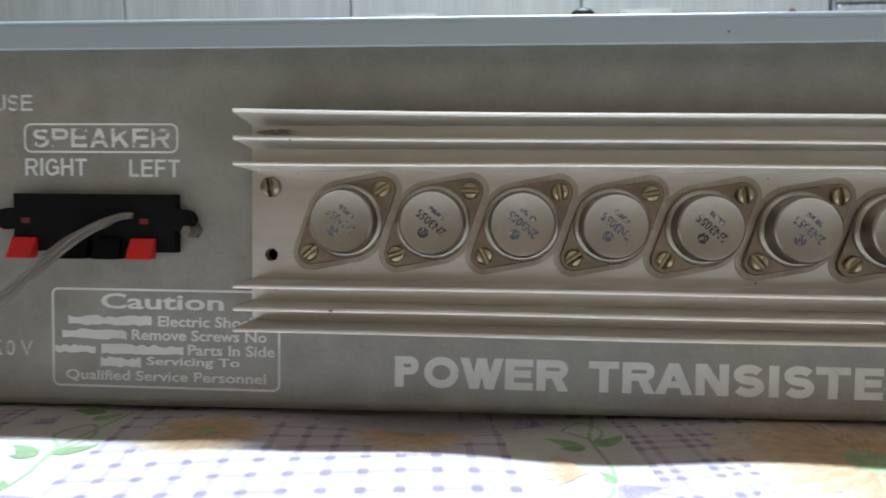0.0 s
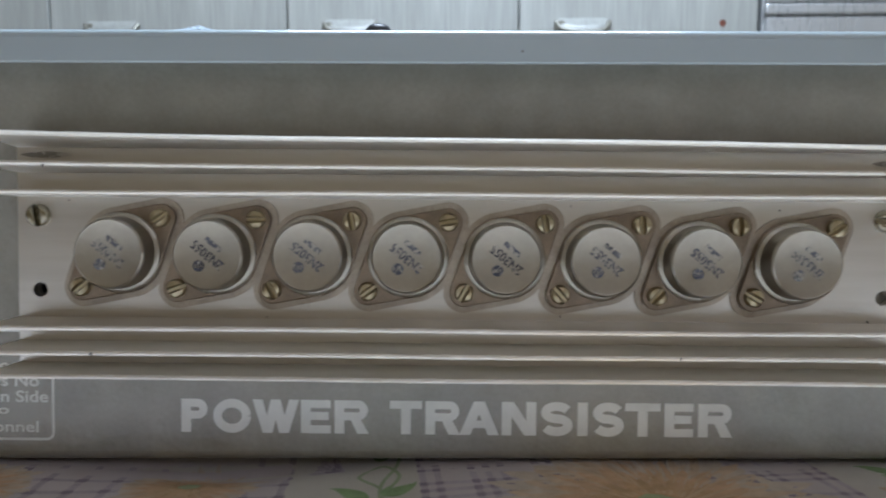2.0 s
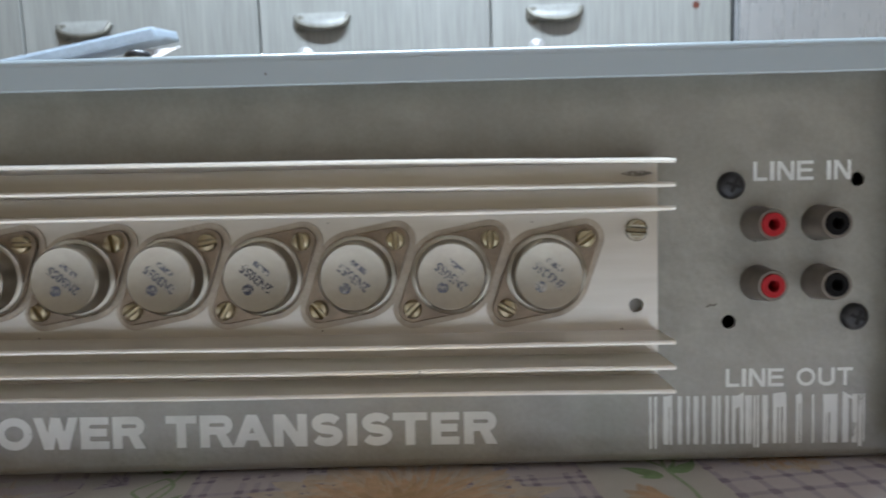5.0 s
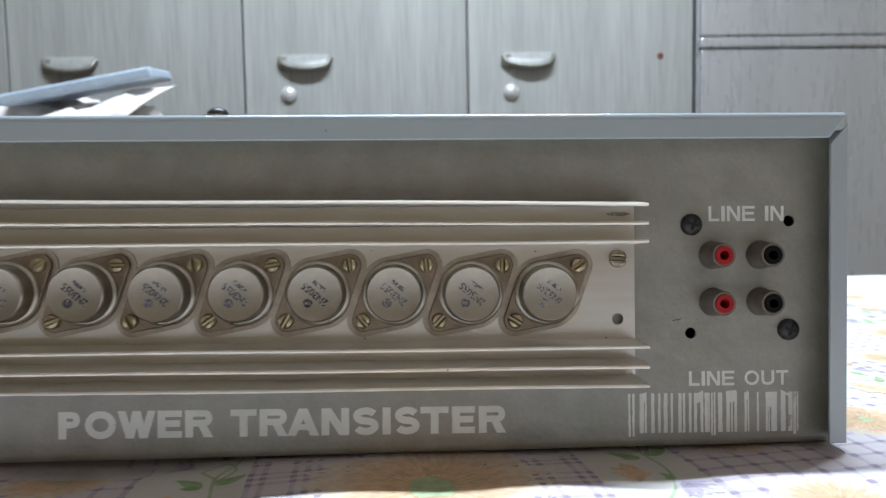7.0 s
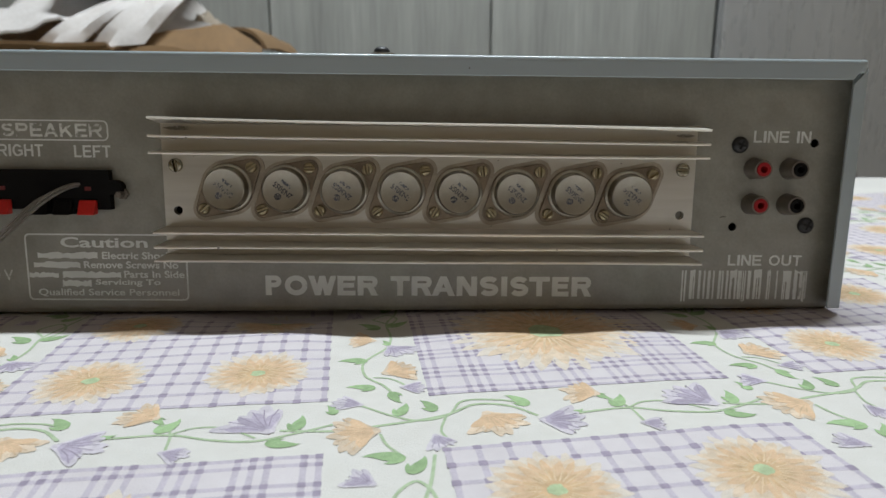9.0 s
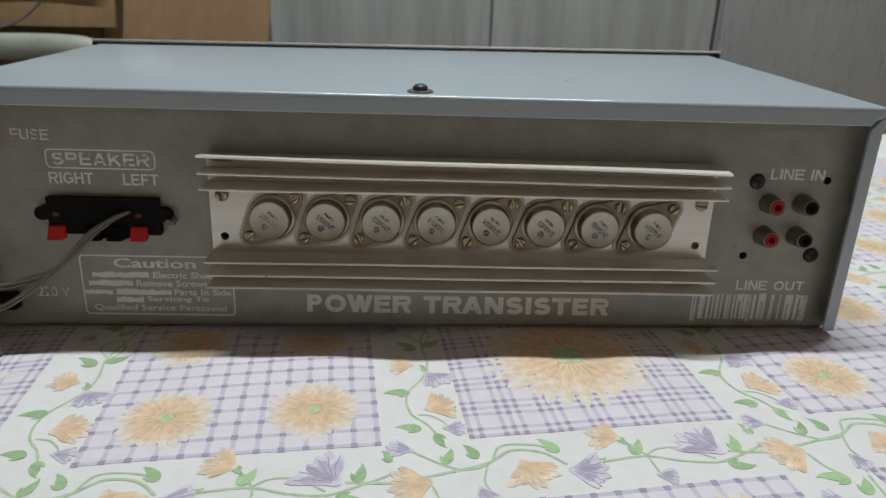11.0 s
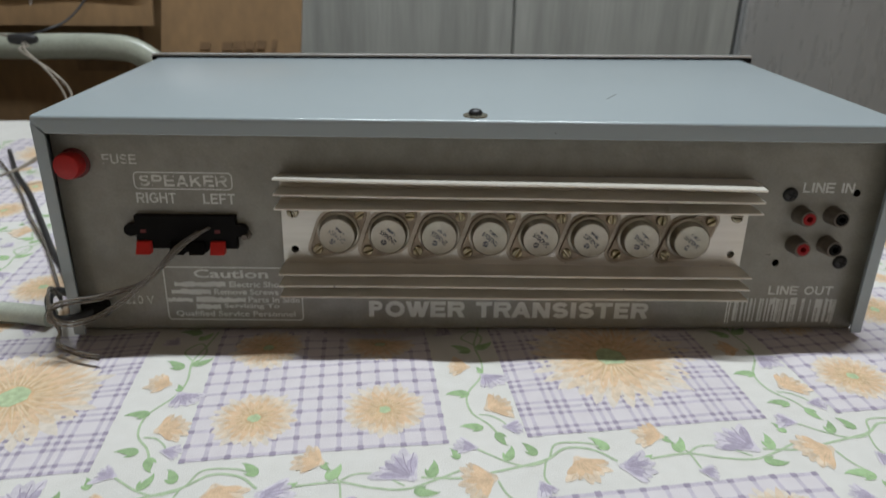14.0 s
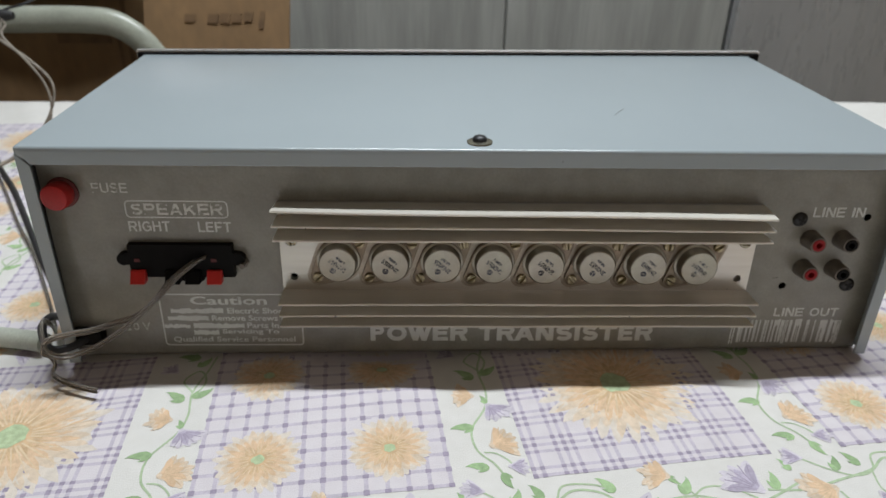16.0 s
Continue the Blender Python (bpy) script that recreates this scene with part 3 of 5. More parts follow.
# ---- table ----
table = tagged(new("wooden_table"), "plain wooden table hidden under a printed cloth", "table")
table.location = (0, 0, FLOOR_Z)
TX0, TX1, TY0, TY1 = -0.92, 0.98, -0.72, 0.515
part("tabletop", box((TX0, TY0, 0.715), (TX1, TY1, 0.7425)), WOOD, table, bevel=0.003)
for x in (TX0 + 0.06, TX1 - 0.06):
    for y in (TY0 + 0.06, TY1 - 0.06):
        part("leg", box((x - 0.03, y - 0.03, 0.0), (x + 0.03, y + 0.03, 0.7155)), WOOD, table)


# ---- tablecloth ----
def lie(x, y):
    """The height of the cloth: nearly flat, with soft waves where it is pushed against the amplifier."""
    h = -0.0010 * math.exp(-(y / 0.055) ** 2) if abs(y) < 0.2 else 0.0
    h += 0.0018 * math.exp(-((x + 0.076) / 0.024) ** 2 - ((y + 0.036) / 0.018) ** 2)
    h += 0.0009 * math.exp(-((x - 0.19) / 0.045) ** 2 - (y / 0.05) ** 2)
    h -= (0.0014 + 0.0042 * math.exp(-((x + 0.070) / 0.036) ** 2)) * math.exp(-((y - 0.004) / 0.012) ** 2) * (1.0 if -0.24 < x < 0.2 else 0.0)
    h += 0.0005 * math.sin(x * 88 + 9 * y) * math.exp(-((y + 0.035) / 0.03) ** 2)
    h += 0.0015 * noise.noise((x * 9, y * 9, 0.3)) + 0.0007 * noise.noise((x * 30, y * 30, 1.3))
    return h


def drape(x, y):
    """The cloth also hangs over the table's edges."""
    over = max(TX0 - x, x - TX1, TY0 - y, y - TY1, 0.0)
    if over <= 0:
        return (x, y, lie(x, y))
    ex, ey = min(max(x, TX0), TX1), min(max(y, TY0), TY1)
    out = Vector((x - ex, y - ey)).normalized() * (0.006 + 0.012 * math.sin(24 * (ex + ey)) * min(1, over / 0.1) + 0.010 * min(1, over / 0.02))
    return (ex + out.x, ey + out.y, lie(ex, ey) - over)


cloth = tagged(new("tablecloth"), "white cotton tablecloth printed with checks, flowers and vines", "tablecloth")


def sheet():
    xs = [TX0 - 0.20 + 0.007 * i for i in range(int((TX1 - TX0 + 0.40) / 0.007) + 2)]
    ys = [TY0 - 0.20 + 0.007 * i for i in range(int((TY1 - TY0 + 0.40) / 0.007) + 2)]
    co = [drape(x, y) for y in ys for x in xs]
    w = len(xs)
    faces = [(j * w + i, j * w + i + 1, (j + 1) * w + i + 1, (j + 1) * w + i) for j in range(len(ys) - 1) for i in range(w - 1)]
    data = bpy.data.meshes.new("fabric")
    data.from_pydata(co, [], faces)
    data.materials.append(CLOTH)
    for p in data.polygons:
        p.use_smooth = True
    ob = new("fabric", data)
    ob.parent = cloth


sheet()
ANGLE, STEP, SIDE = radians(6.4), 0.1532, 0.1145
U, V = Vector((math.cos(ANGLE), math.sin(ANGLE))), Vector((-math.sin(ANGLE), math.cos(ANGLE)))
ORIGIN = Vector((-0.0005, -0.0925))


class Print:
    """Ink shapes of one colour, lying on the cloth."""

    def __init__(self, lift):
        self.lift, self.co, self.faces = 0.00012 + 0.5 * (lift - 0.0001), [], []
        self.at((0, 0))

    def at(self, cell):
        self.o = ORIGIN + U * STEP * cell[0] + V * STEP * cell[1]
        return self

    def point(self, u, v):
        p = self.o + U * u + V * v
        self.co.append((p.x, p.y, lie(p.x, p.y) + self.lift))
        return len(self.co) - 1

    def outline(self, points):
        self.faces.append(tuple(self.point(*p) for p in points))

    def ribbon(self, line, wide):
        last = None
        for i, p in enumerate(line):
            a, b = line[max(i - 1, 0)], line[min(i + 1, len(line) - 1)]
            d = Vector((b[0] - a[0], b[1] - a[1])).normalized()
            w = (wide(i / (len(line) - 1)) if callable(wide) else wide) / 2
            pair = (self.point(p[0] - d.y * w, p[1] + d.x * w), self.point(p[0] + d.y * w, p[1] - d.x * w))
            if last:
                self.faces.append((last[0], last[1], pair[1], pair[0]))
            last = pair

    def done(self, name, material, parent=None, label=""):
        data = bpy.data.meshes.new(name)
        data.from_pydata(self.co, [], self.faces)
        data.materials.append(material)
        bm = bmesh.new()
        bm.from_mesh(data)
        for f in bm.faces:
            if f.normal.z < 0:
                f.normal_flip()
        bm.to_mesh(data)
        bm.free()
        ob = new(name, data)
        ob.parent = parent or cloth
        return tagged(ob, label)


rnd = random.Random(4)


def straight(a, b, n=24):
    return [(a[0] + (b[0] - a[0]) * i / n, a[1] + (b[1] - a[1]) * i / n) for i in range(n + 1)]


def star(pr, u, v, r, count, deep, turn):
    """One ragged ring of pointed petals as a single shape."""
    rim = []
    for k in range(count):
        a = turn + 2 * math.pi * (k + rnd.uniform(-0.18, 0.18)) / count
        w = math.pi / count
        reach = r * rnd.uniform(0.84, 1.06)
        rim += [(a - w, r * deep * rnd.uniform(0.92, 1.08)), (a - 0.5 * w, r * (deep + 0.62 * (reach / r - deep))), (a, reach), (a + 0.5 * w, r * (deep + 0.62 * (reach / r - deep)))]
    centre = pr.point(u, v)
    last = None
    for s in (0.25, 0.5, 0.75, 1.0):
        ring = [pr.point(u + s * q * math.cos(a), v + s * q * math.sin(a)) for a, q in rim]
        n = len(ring)
        for i in range(n):
            pr.faces.append((centre, ring[i], ring[(i + 1) % n]) if last is None else (last[i], ring[i], ring[(i + 1) % n], last[(i + 1) % n]))
        last = ring


def daisy(cell, u, v, r, kind_centre):
    fringe, outer, inner, core, vein, ray, eye = (Print(h).at(cell) for h in (0.00026, 0.00030, 0.00035, 0.00040, 0.00044, 0.00047, 0.00052))
    n = 24 if r < 0.03 else 30
    turn = rnd.uniform(0, 6)
    star(fringe, u, v, r * 1.10, n, 0.78, turn + 0.13)
    star(outer, u, v, r, n, 0.74, turn)
    star(inner, u, v, r * 0.80, n - 3, 0.66, turn + 0.1)
    star(core, u, v, r * 0.50, n - 8, 0.62, turn + 0.2)
    for k in range(n):
        a = turn + 2 * math.pi * (k + rnd.uniform(-0.3, 0.3)) / n
        far = rnd.uniform(0.55, 0.85)
        vein.ribbon([(u + r * s * math.cos(a), v + r * s * math.sin(a)) for s in (0.25, 0.25 + (far - 0.25) * 0.5, far)], lambda s: r * 0.017 * (1.1 - s))
    for k in range(n):
        a = turn + 2 * math.pi * (k + 0.5 + rnd.uniform(-0.3, 0.3)) / n
        far = rnd.uniform(0.6, 0.95)
        ray.ribbon([(u + r * s * math.cos(a), v + r * s * math.sin(a)) for s in (0.22, 0.22 + (far - 0.22) * 0.5, far)], lambda s: r * 0.024 * (1.15 - s))
    eye.outline([(u + kind_centre * r * math.cos(a) * rnd.uniform(0.8, 1.15), v + kind_centre * r * math.sin(a) * rnd.uniform(0.8, 1.15)) for a in (2 * math.pi * k / 14 for k in range(14))])
    flower = outer.done("printed_daisy", PETAL_LIGHT, None, "printed peach daisy with ragged petals")
    fringe.done("pale_fringe", PETAL_FRINGE, flower)
    inner.done("inner_ring", PETAL, flower)
    core.done("flower_core", PETAL_CORE, flower)
    tagged(vein.done("petal_vein", VEIN, flower), kind="stuff")
    tagged(ray.done("pale_ray", RAY, flower), kind="stuff")
    eye.done("flower_eye", EYE, flower, "pale green flower eye")


def check_panel(cell, plaid):
    lines, knots = LINES.at(cell), KNOTS.at(cell)
    GROUNDS.at(cell)
    for k in range(16):
        GROUNDS.ribbon(straight((SIDE * (k + 0.5) / 16, 0), (SIDE * (k + 0.5) / 16, SIDE), 16), SIDE / 16)
    if plaid:
        at = []
        for g in range(7):
            c = SIDE * g / 6
            at += [c, c + 0.0044] if g == 0 else [c - 0.0044, c] if g == 6 else [c - 0.0044, c, c + 0.0044]
        wide, knot = 0.0019, 0.0023
    else:
        at, wide, knot = [SIDE * g / 12 for g in range(13)], 0.0020, 0.0028
    for c in at:
        lines.ribbon(straight((c, 0), (c, SIDE)), wide)
        lines.ribbon(straight((0, c), (SIDE, c)), wide)
    for a in at:
        for b in at:
            h, k = knot / 2, knot / 2 * rnd.uniform(0.8, 1.15)
            knots.outline([(a - h, b - k), (a + h, b - k), (a + h, b + k), (a - h, b + k)])
    if plaid:
        daisy(cell, 0.060, 0.059, 0.0415, 0.20)
    else:
        for u in (0.027, 0.0885):
            for v in (0.026, 0.0885):
                daisy(cell, u, v, 0.0197, 0.15)


def leaf(pr, u, v, a, size):
    c, s = math.cos(a), math.sin(a)
    size *= 0.95
    side = [(0, 0), (0.12, 0.16), (0.30, 0.25), (0.52, 0.24), (0.74, 0.17), (0.90, 0.13), (1.06, 0.16), (0.93, 0.02), (0.76, -0.09), (0.52, -0.17), (0.30, -0.19), (0.12, -0.12)]
    second = a + 0.85
    d, e = math.cos(second), math.sin(second)
    pr.outline([(u + size * (-0.5 * c + 0.58 * (x * d + y * 1.2 * e)), v + size * (-0.5 * s + 0.58 * (x * e - y * 1.2 * d))) for x, y in side])
    pr.outline([(u + size * ((x - 0.5) * c - y * s), v + size * ((x - 0.5) * s + y * c)) for x, y in side])


def blossom(pr, u, v, a, size, frills):
    """A bell-shaped blossom seen from its side, in overlapping pointed petals with darker veins."""
    u0, v0 = u - size * 0.48 * math.cos(a), v - size * 0.48 * math.sin(a)
    size *= 1.10 if pr is BLOSSOMS else 1.22
    frills += 2
    for k in sorted(range(frills), key=lambda k: -abs(k - (frills - 1) / 2)):
        b = (k - (frills - 1) / 2) * 0.29 + rnd.uniform(-0.05, 0.05)
        reach = size * rnd.uniform(0.82, 1.10) * (1.0 - 0.10 * abs(b))
        line = [(u0 + reach * s * math.cos(a + b * (0.35 + 0.65 * s)), v0 + reach * s * math.sin(a + b * (0.35 + 0.65 * s))) for s in (0, 0.2, 0.4, 0.6, 0.78, 0.9, 1.0)]
        pr.ribbon(line, lambda s: size * (0.10, 0.20, 0.27, 0.30, 0.27, 0.19, 0.05)[round(s * 6)])
    front = FRONT_WARM if pr is BLOSSOMS else FRONT_COOL
    front.o = pr.o
    for k in range(frills - 2):
        b = (k - (frills - 3) / 2) * 0.46 + rnd.uniform(-0.08, 0.08)
        reach = size * rnd.uniform(0.62, 0.82)
        front.ribbon([(u0 + reach * s * math.cos(a + b * (0.3 + 0.7 * s)), v0 + reach * s * math.sin(a + b * (0.3 + 0.7 * s))) for s in (0.2, 0.4, 0.6, 0.78, 0.9, 1.0)], lambda s: size * (0.06, 0.15, 0.21, 0.22, 0.16, 0.03)[round(s * 5)])
    other = VEINS_WARM if pr is BLOSSOMS else VEINS_COOL
    other.o = pr.o
    for k in range(frills):
        b = (k - (frills - 1) / 2) * 0.29 + rnd.uniform(-0.05, 0.05)
        other.ribbon([(u0 + size * s * math.cos(a + b * (0.35 + 0.65 * s)), v0 + size * s * math.sin(a + b * (0.35 + 0.65 * s))) for s in (0.25, 0.55, 0.85)], lambda s: size * 0.024)


def stems(pr, routes):
    for r, wide in routes:
        line = [(p.x, p.y) for p in smooth_line([(*q, 0) for q in r], 7)]
        pr.ribbon(line, wide * 1.15)


def vines(cell):
    st, gr, og, li = (p.at(cell) for p in (STEMS, LEAVES, BLOSSOMS, BUDS))
    # along the band under the square
    stems(st, [
        ([(-0.052, -0.0215), (-0.034, -0.0235), (-0.0166, -0.0205), (0.003, -0.0165), (0.014, -0.0105), (0.026, -0.0130), (0.034, -0.0210)], 0.0011),
        ([(-0.026, -0.0060), (-0.0150, -0.0150), (-0.006, -0.0190), (0.004, -0.0165), (0.010, -0.0075), (0.022, -0.0078), (0.031, -0.0110)], 0.0009),
        ([(0.048, -0.0215), (0.0665, -0.0205), (0.080, -0.0250), (0.094, -0.0275), (0.106, -0.0240), (0.118, -0.0190)], 0.0010),
        ([(0.058, -0.0080), (0.0665, -0.0185), (0.068, -0.0300)], 0.0008),
        ([(0.0665, -0.0205), (0.074, -0.0165), (0.084, -0.0180), (0.094, -0.0255)], 0.0008),
        ([(0.003, -0.0170), (0.000, -0.0260), (0.001, -0.0310)], 0.0008),
        ([(-0.020, -0.0265), (-0.018, -0.034), (-0.013, -0.042)], 0.0009)])
    for u, v, a, s in ((0.0305, -0.0085, 2.2, 0.011), (-0.0015, -0.0085, 2.0, 0.010), (-0.0110, -0.0110, 1.1, 0.010), (0.0660, -0.0150, 1.0, 0.011), (0.1075, -0.0170, 1.3, 0.011), (0.1025, -0.0310, -0.2, 0.011), (-0.0190, -0.0400, 2.9, 0.013), (0.0470, -0.0212, 0.3, 0.008), (0.0610, -0.0110, -0.9, 0.007), (0.1180, -0.0080, 1.9, 0.008)):
        leaf(gr, u, v, a, s)
    for u, v, a, s in ((0.0190, -0.0230, -1.2, 0.0150), (0.0550, -0.0060, 2.7, 0.0130), (-0.0275, -0.0255, 3.3, 0.0160)):
        blossom(og, u, v, a, s, 5)
    for u, v, a, s in ((0.0400, -0.0255, -0.2, 0.0135), (0.0940, -0.0165, 2.2, 0.0165), (0.0700, -0.0325, -0.3, 0.0080), (-0.0290, -0.0045, 2.8, 0.0090), (-0.0015, -0.0325, -1.3, 0.0085)):
        blossom(li, u, v, a, s, 4 if s > 0.01 else 3)
    # up the band beside the square
    stems(st, [
        ([(-0.004, 0.112), (-0.007, 0.097), (-0.012, 0.080), (-0.011, 0.062), (-0.014, 0.049), (-0.0235, 0.034), (-0.0235, 0.020), (-0.017, 0.010), (-0.0135, 0.001)], 0.0010),
        ([(-0.0205, 0.018), (-0.0150, 0.0165), (-0.0105, 0.012), (-0.0085, 0.008)], 0.0008),
        ([(-0.012, 0.080), (-0.018, 0.090), (-0.011, 0.098), (-0.0065, 0.088), (-0.012, 0.074)], 0.0010)])
    for u, v, a, s in ((-0.0060, 0.0780, 0.6, 0.012), (-0.0280, 0.0365, 3.1, 0.012), (-0.0250, 0.0100, 2.9, 0.011), (-0.0140, -0.0010, -1.3, 0.010), (-0.0195, 0.0780, 2.4, 0.013), (-0.0130, 0.0560, 1.9, 0.007), (-0.0090, 0.1060, 1.0, 0.011)):
        leaf(gr, u, v, a, s)
    for u, v, a, s in ((-0.0235, 0.0600, 3.0, 0.0120), (-0.0100, 0.0235, 0.3, 0.0150)):
        blossom(og, u, v, a, s, 5)
    for u, v, a, s in ((-0.0095, 0.0470, -1.0, 0.0125), (-0.0070, 0.0070, -0.2, 0.0085), (-0.0260, 0.1000, 2.5, 0.0090)):
        blossom(li, u, v, a, s, 4 if s > 0.01 else 3)


VEINS_WARM, VEINS_COOL, FRONT_WARM, FRONT_COOL = Print(0.00044), Print(0.00044), Print(0.00038), Print(0.00040)
LINES, KNOTS, STEMS, LEAVES, BLOSSOMS, BUDS, GROUNDS = (Print(h) for h in (0.00016, 0.00022, 0.00016, 0.00022, 0.00028, 0.00034, 0.00010))
for i in range(-4, 5):
    for j in range(-3, 4):
        o = ORIGIN + U * STEP * (i + 0.4) + V * STEP * (j + 0.4)
        if TX0 + 0.12 < o.x < TX1 - 0.12 and TY0 + 0.12 < o.y < TY1 - 0.11:
            check_panel((i, j), (i + j) % 2 == 0)
            vines((i, j))
for pr, name, m in ((GROUNDS, "printed_ground", GROUND), (LINES, "printed_check", CHECK), (KNOTS, "printed_crossing", KNOT), (STEMS, "printed_vine", STEM), (LEAVES, "printed_leaf", LEAF), (BLOSSOMS, "printed_blossom", PETAL_LIGHT), (BUDS, "printed_bud", BUD_LIGHT), (FRONT_WARM, "inner_petal", PETAL), (FRONT_COOL, "inner_bud", BUD), (VEINS_WARM, "warm_vein", VEIN), (VEINS_COOL, "cool_vein", KNOT)):
    tagged(pr.done(name, m), kind="stuff")


# ---- the amplifier ----
# It is built in its rear panel's own frame: x along the panel, z up it, the panel's face at y = 0.
ACROSS = Vector((1, 0, 0.01166)).normalized()
UPRIGHT = Vector((-0.01166, -0.06683, 1)).normalized()
STAND = Matrix((ACROSS, UPRIGHT.cross(ACROSS), UPRIGHT)).to_4x4() @ Matrix.Translation((0, 0, -0.00817))
amp = tagged(new("amplifier"), "grey enamelled stereo amplifier seen from its rear panel", "amplifier")
amp.matrix_world = STAND


def level(ob):
    """A part given in the room's upright frame."""
    ob.matrix_parent_inverse = STAND.inverted()
    return ob


def lean(p):
    """The rear of the case leans back a little."""
    return (p[0], p[1] + 0.0668 * p[2], p[2])


AX0, AX1, AZ0, AZ1, AY1 = -0.2485, 0.2045, 0.0030, 0.1234, 0.214


def sag(p):
    """The sheet-metal cover sits slightly out of true towards the rear."""
    far = max(0.0, 1 - p[1] / 0.2)
    x = p[0] - (0.0155 * (1 - far) if p[0] < -0.2 else 0.0) + (0.0010 if p[0] < -0.2 else 0.0)
    x -= 0.0030 * (1 - p[2] / 0.12) if p[0] > 0.19 else 0.0
    return (x, p[1], p[2] - (0.0092 * (p[0] + 0.02) * far if p[2] > 0.08 else 0.0))


T = 0.0012
D = -0.0092
# cover: top, two sides, and the lips folded round the rear panel
top = bmesh.new()
add_box(top, (AX0, 0, AZ1 - 0.0068), (AX1, AY1, AZ1), lambda p: sag((p[0], p[1] if p[1] > 0.1 else D - 0.0004 + 0.0668 * AZ1, p[2])))
level(part("cover_top", top, COVER, amp, "smooth grey-blue enamelled sheet", smooth=True, bevel=0.0017, rounds=6))
for x0, x1 in ((AX0, AX0 + T), (AX1 - T, AX1)):
    level(part("cover_side", box((x0, D, AZ0), (x1, AY1, AZ1 - 0.0034), lambda p: sag((p[0], p[1] if p[1] > 0.1 else D + 0.0668 * p[2], p[2]))), COVER, amp, bevel=0.0004))


def lip(corners):
    """A folded sheet lip from four (x, z) corners."""
    bm = bmesh.new()
    fronts = [bm.verts.new(sag(lean((x, D - 0.0004, z)))) for x, z in corners]
    backs = [bm.verts.new(sag(lean((x, D + 0.0010, z)))) for x, z in corners]
    bm.faces.new(fronts), bm.faces.new(backs[::-1])
    for i in range(4):
        j = (i + 1) % 4
        bm.faces.new((fronts[i], backs[i], backs[j], fronts[j]))
    return bm


LIP, SLIP = 0.0092, 0.0068
level(part("top_lip", lip([(AX0 + 0.0010, AZ1 - 0.0018), (AX1 - 0.0010, AZ1 - 0.0018), (AX1 - SLIP, AZ1 - LIP), (AX0 + SLIP, AZ1 - LIP)]), COVER, amp, "folded top lip with mitred corners", bevel=0.0005))
level(part("side_lip", lip([(AX0 + 0.0002, AZ0), (AX0 + 0.0002, AZ1 - 0.0034), (AX0 + SLIP - 0.0003, AZ1 - LIP - 0.0006), (AX0 + SLIP - 0.0003, AZ0)]), COVER, amp, bevel=0.0004))
level(part("side_lip", lip([(AX1 - 0.0002, AZ0), (AX1 - 0.0002, AZ1 - 0.0042), (AX1 - SLIP + 0.0003, AZ1 - LIP - 0.0022), (AX1 - SLIP + 0.0003, AZ0)]), COVER, amp, bevel=0.0004))
level(part("bottom_plate", box((AX0 + 0.003, 0.0060, AZ0 + 0.0004), (AX1 - 0.006, AY1 - 0.001, AZ0 + 0.0016)), COVER, amp))
# added black strip that deepens the shade in the gap above the cloth
part("underside_shade_strip", box((AX0 + 0.004, 0.0045, 0.0066), (AX1 - 0.008, 0.0480, 0.0078), lambda p: (p[0], p[1], p[2] + 0.0101 * (p[0] + 0.2455))), INSIDE_SHADE, amp, "added near-black strip for the shade under the case")
for x in (AX0 + 0.04, AX1 - 0.04):
    for y in (0.035, AY1 - 0.03):
        level(part("foot", lathe([(0.0, 0.0), (0.009, 0.0), (0.008, 0.0058), (0.0, 0.0058)], (x, y, -0.0027), 16, "z"), RUBBER, amp, "low black rubber foot"))
# front panel: wider than the case, with a dark rear face
level(part("front_panel", box((-0.2695, AY1 + 0.0030, 0.0025), (0.2150, AY1 + 0.0075, 0.1262)), SILVER, amp, "wide silver front panel standing proud", bevel=0.0008))
level(part("front_panel_backing", box((-0.2680, AY1 + 0.0002, 0.0030), (0.2135, AY1 + 0.0030, 0.1246)), BLACK, amp, "black rear face", bevel=0.0004))
# the screw in the top
fixing = level(part("washer", lathe([(0.0, 0.0), (0.0066, 0.0), (0.0064, 0.0007), (0.0040, 0.0013), (0.0, 0.0013)], (-0.0225, 0.0095, AZ1), 24, "z"), STEEL, amp, "bright cup washer", smooth=True))
part("screw_head", lathe([(0.0, 0.0012), (0.0038, 0.0012), (0.0037, 0.0022), (0.0029, 0.0032), (0.0014, 0.0038), (0.0, 0.0039)], (-0.0225, 0.0095, AZ1), 20, "z"), BLACK_SCREW, fixing, "black domed screw head", smooth=True)

# paint chips along the rear edge, and a hair on the top
for k in range(18):
    x = rnd.uniform(-0.243, -0.170) if k < 15 else rnd.uniform(-0.15, -0.05)
    z = AZ1 - 0.0092 * (x + 0.02)
    level(part("paint_chip", box((x, D + 0.0668 * AZ1 + 0.00072, z - 0.00102), (x + rnd.uniform(0.0003, 0.0012), D + 0.0668 * AZ1 + rnd.uniform(0.0010, 0.0012), z - rnd.uniform(0.00070, 0.00078))), CHIP, amp))
level(part("hair", tube([(0.0575, 0.0561, AZ1 - 0.0001), (0.0600, 0.0590, AZ1 + 0.0001), (0.0630, 0.0640, AZ1 + 0.0001), (0.0665, 0.0690, AZ1 - 0.0001)], 0.00009, 5, 3), SMUDGE, amp))

level(part("dirt_speck", plate(circle(0.018, AZ1 - 0.0062, 0.00033, 7), [], D + 0.0668 * (AZ1 - 0.0062) - 0.0006, 0.0003), SMUDGE, amp))
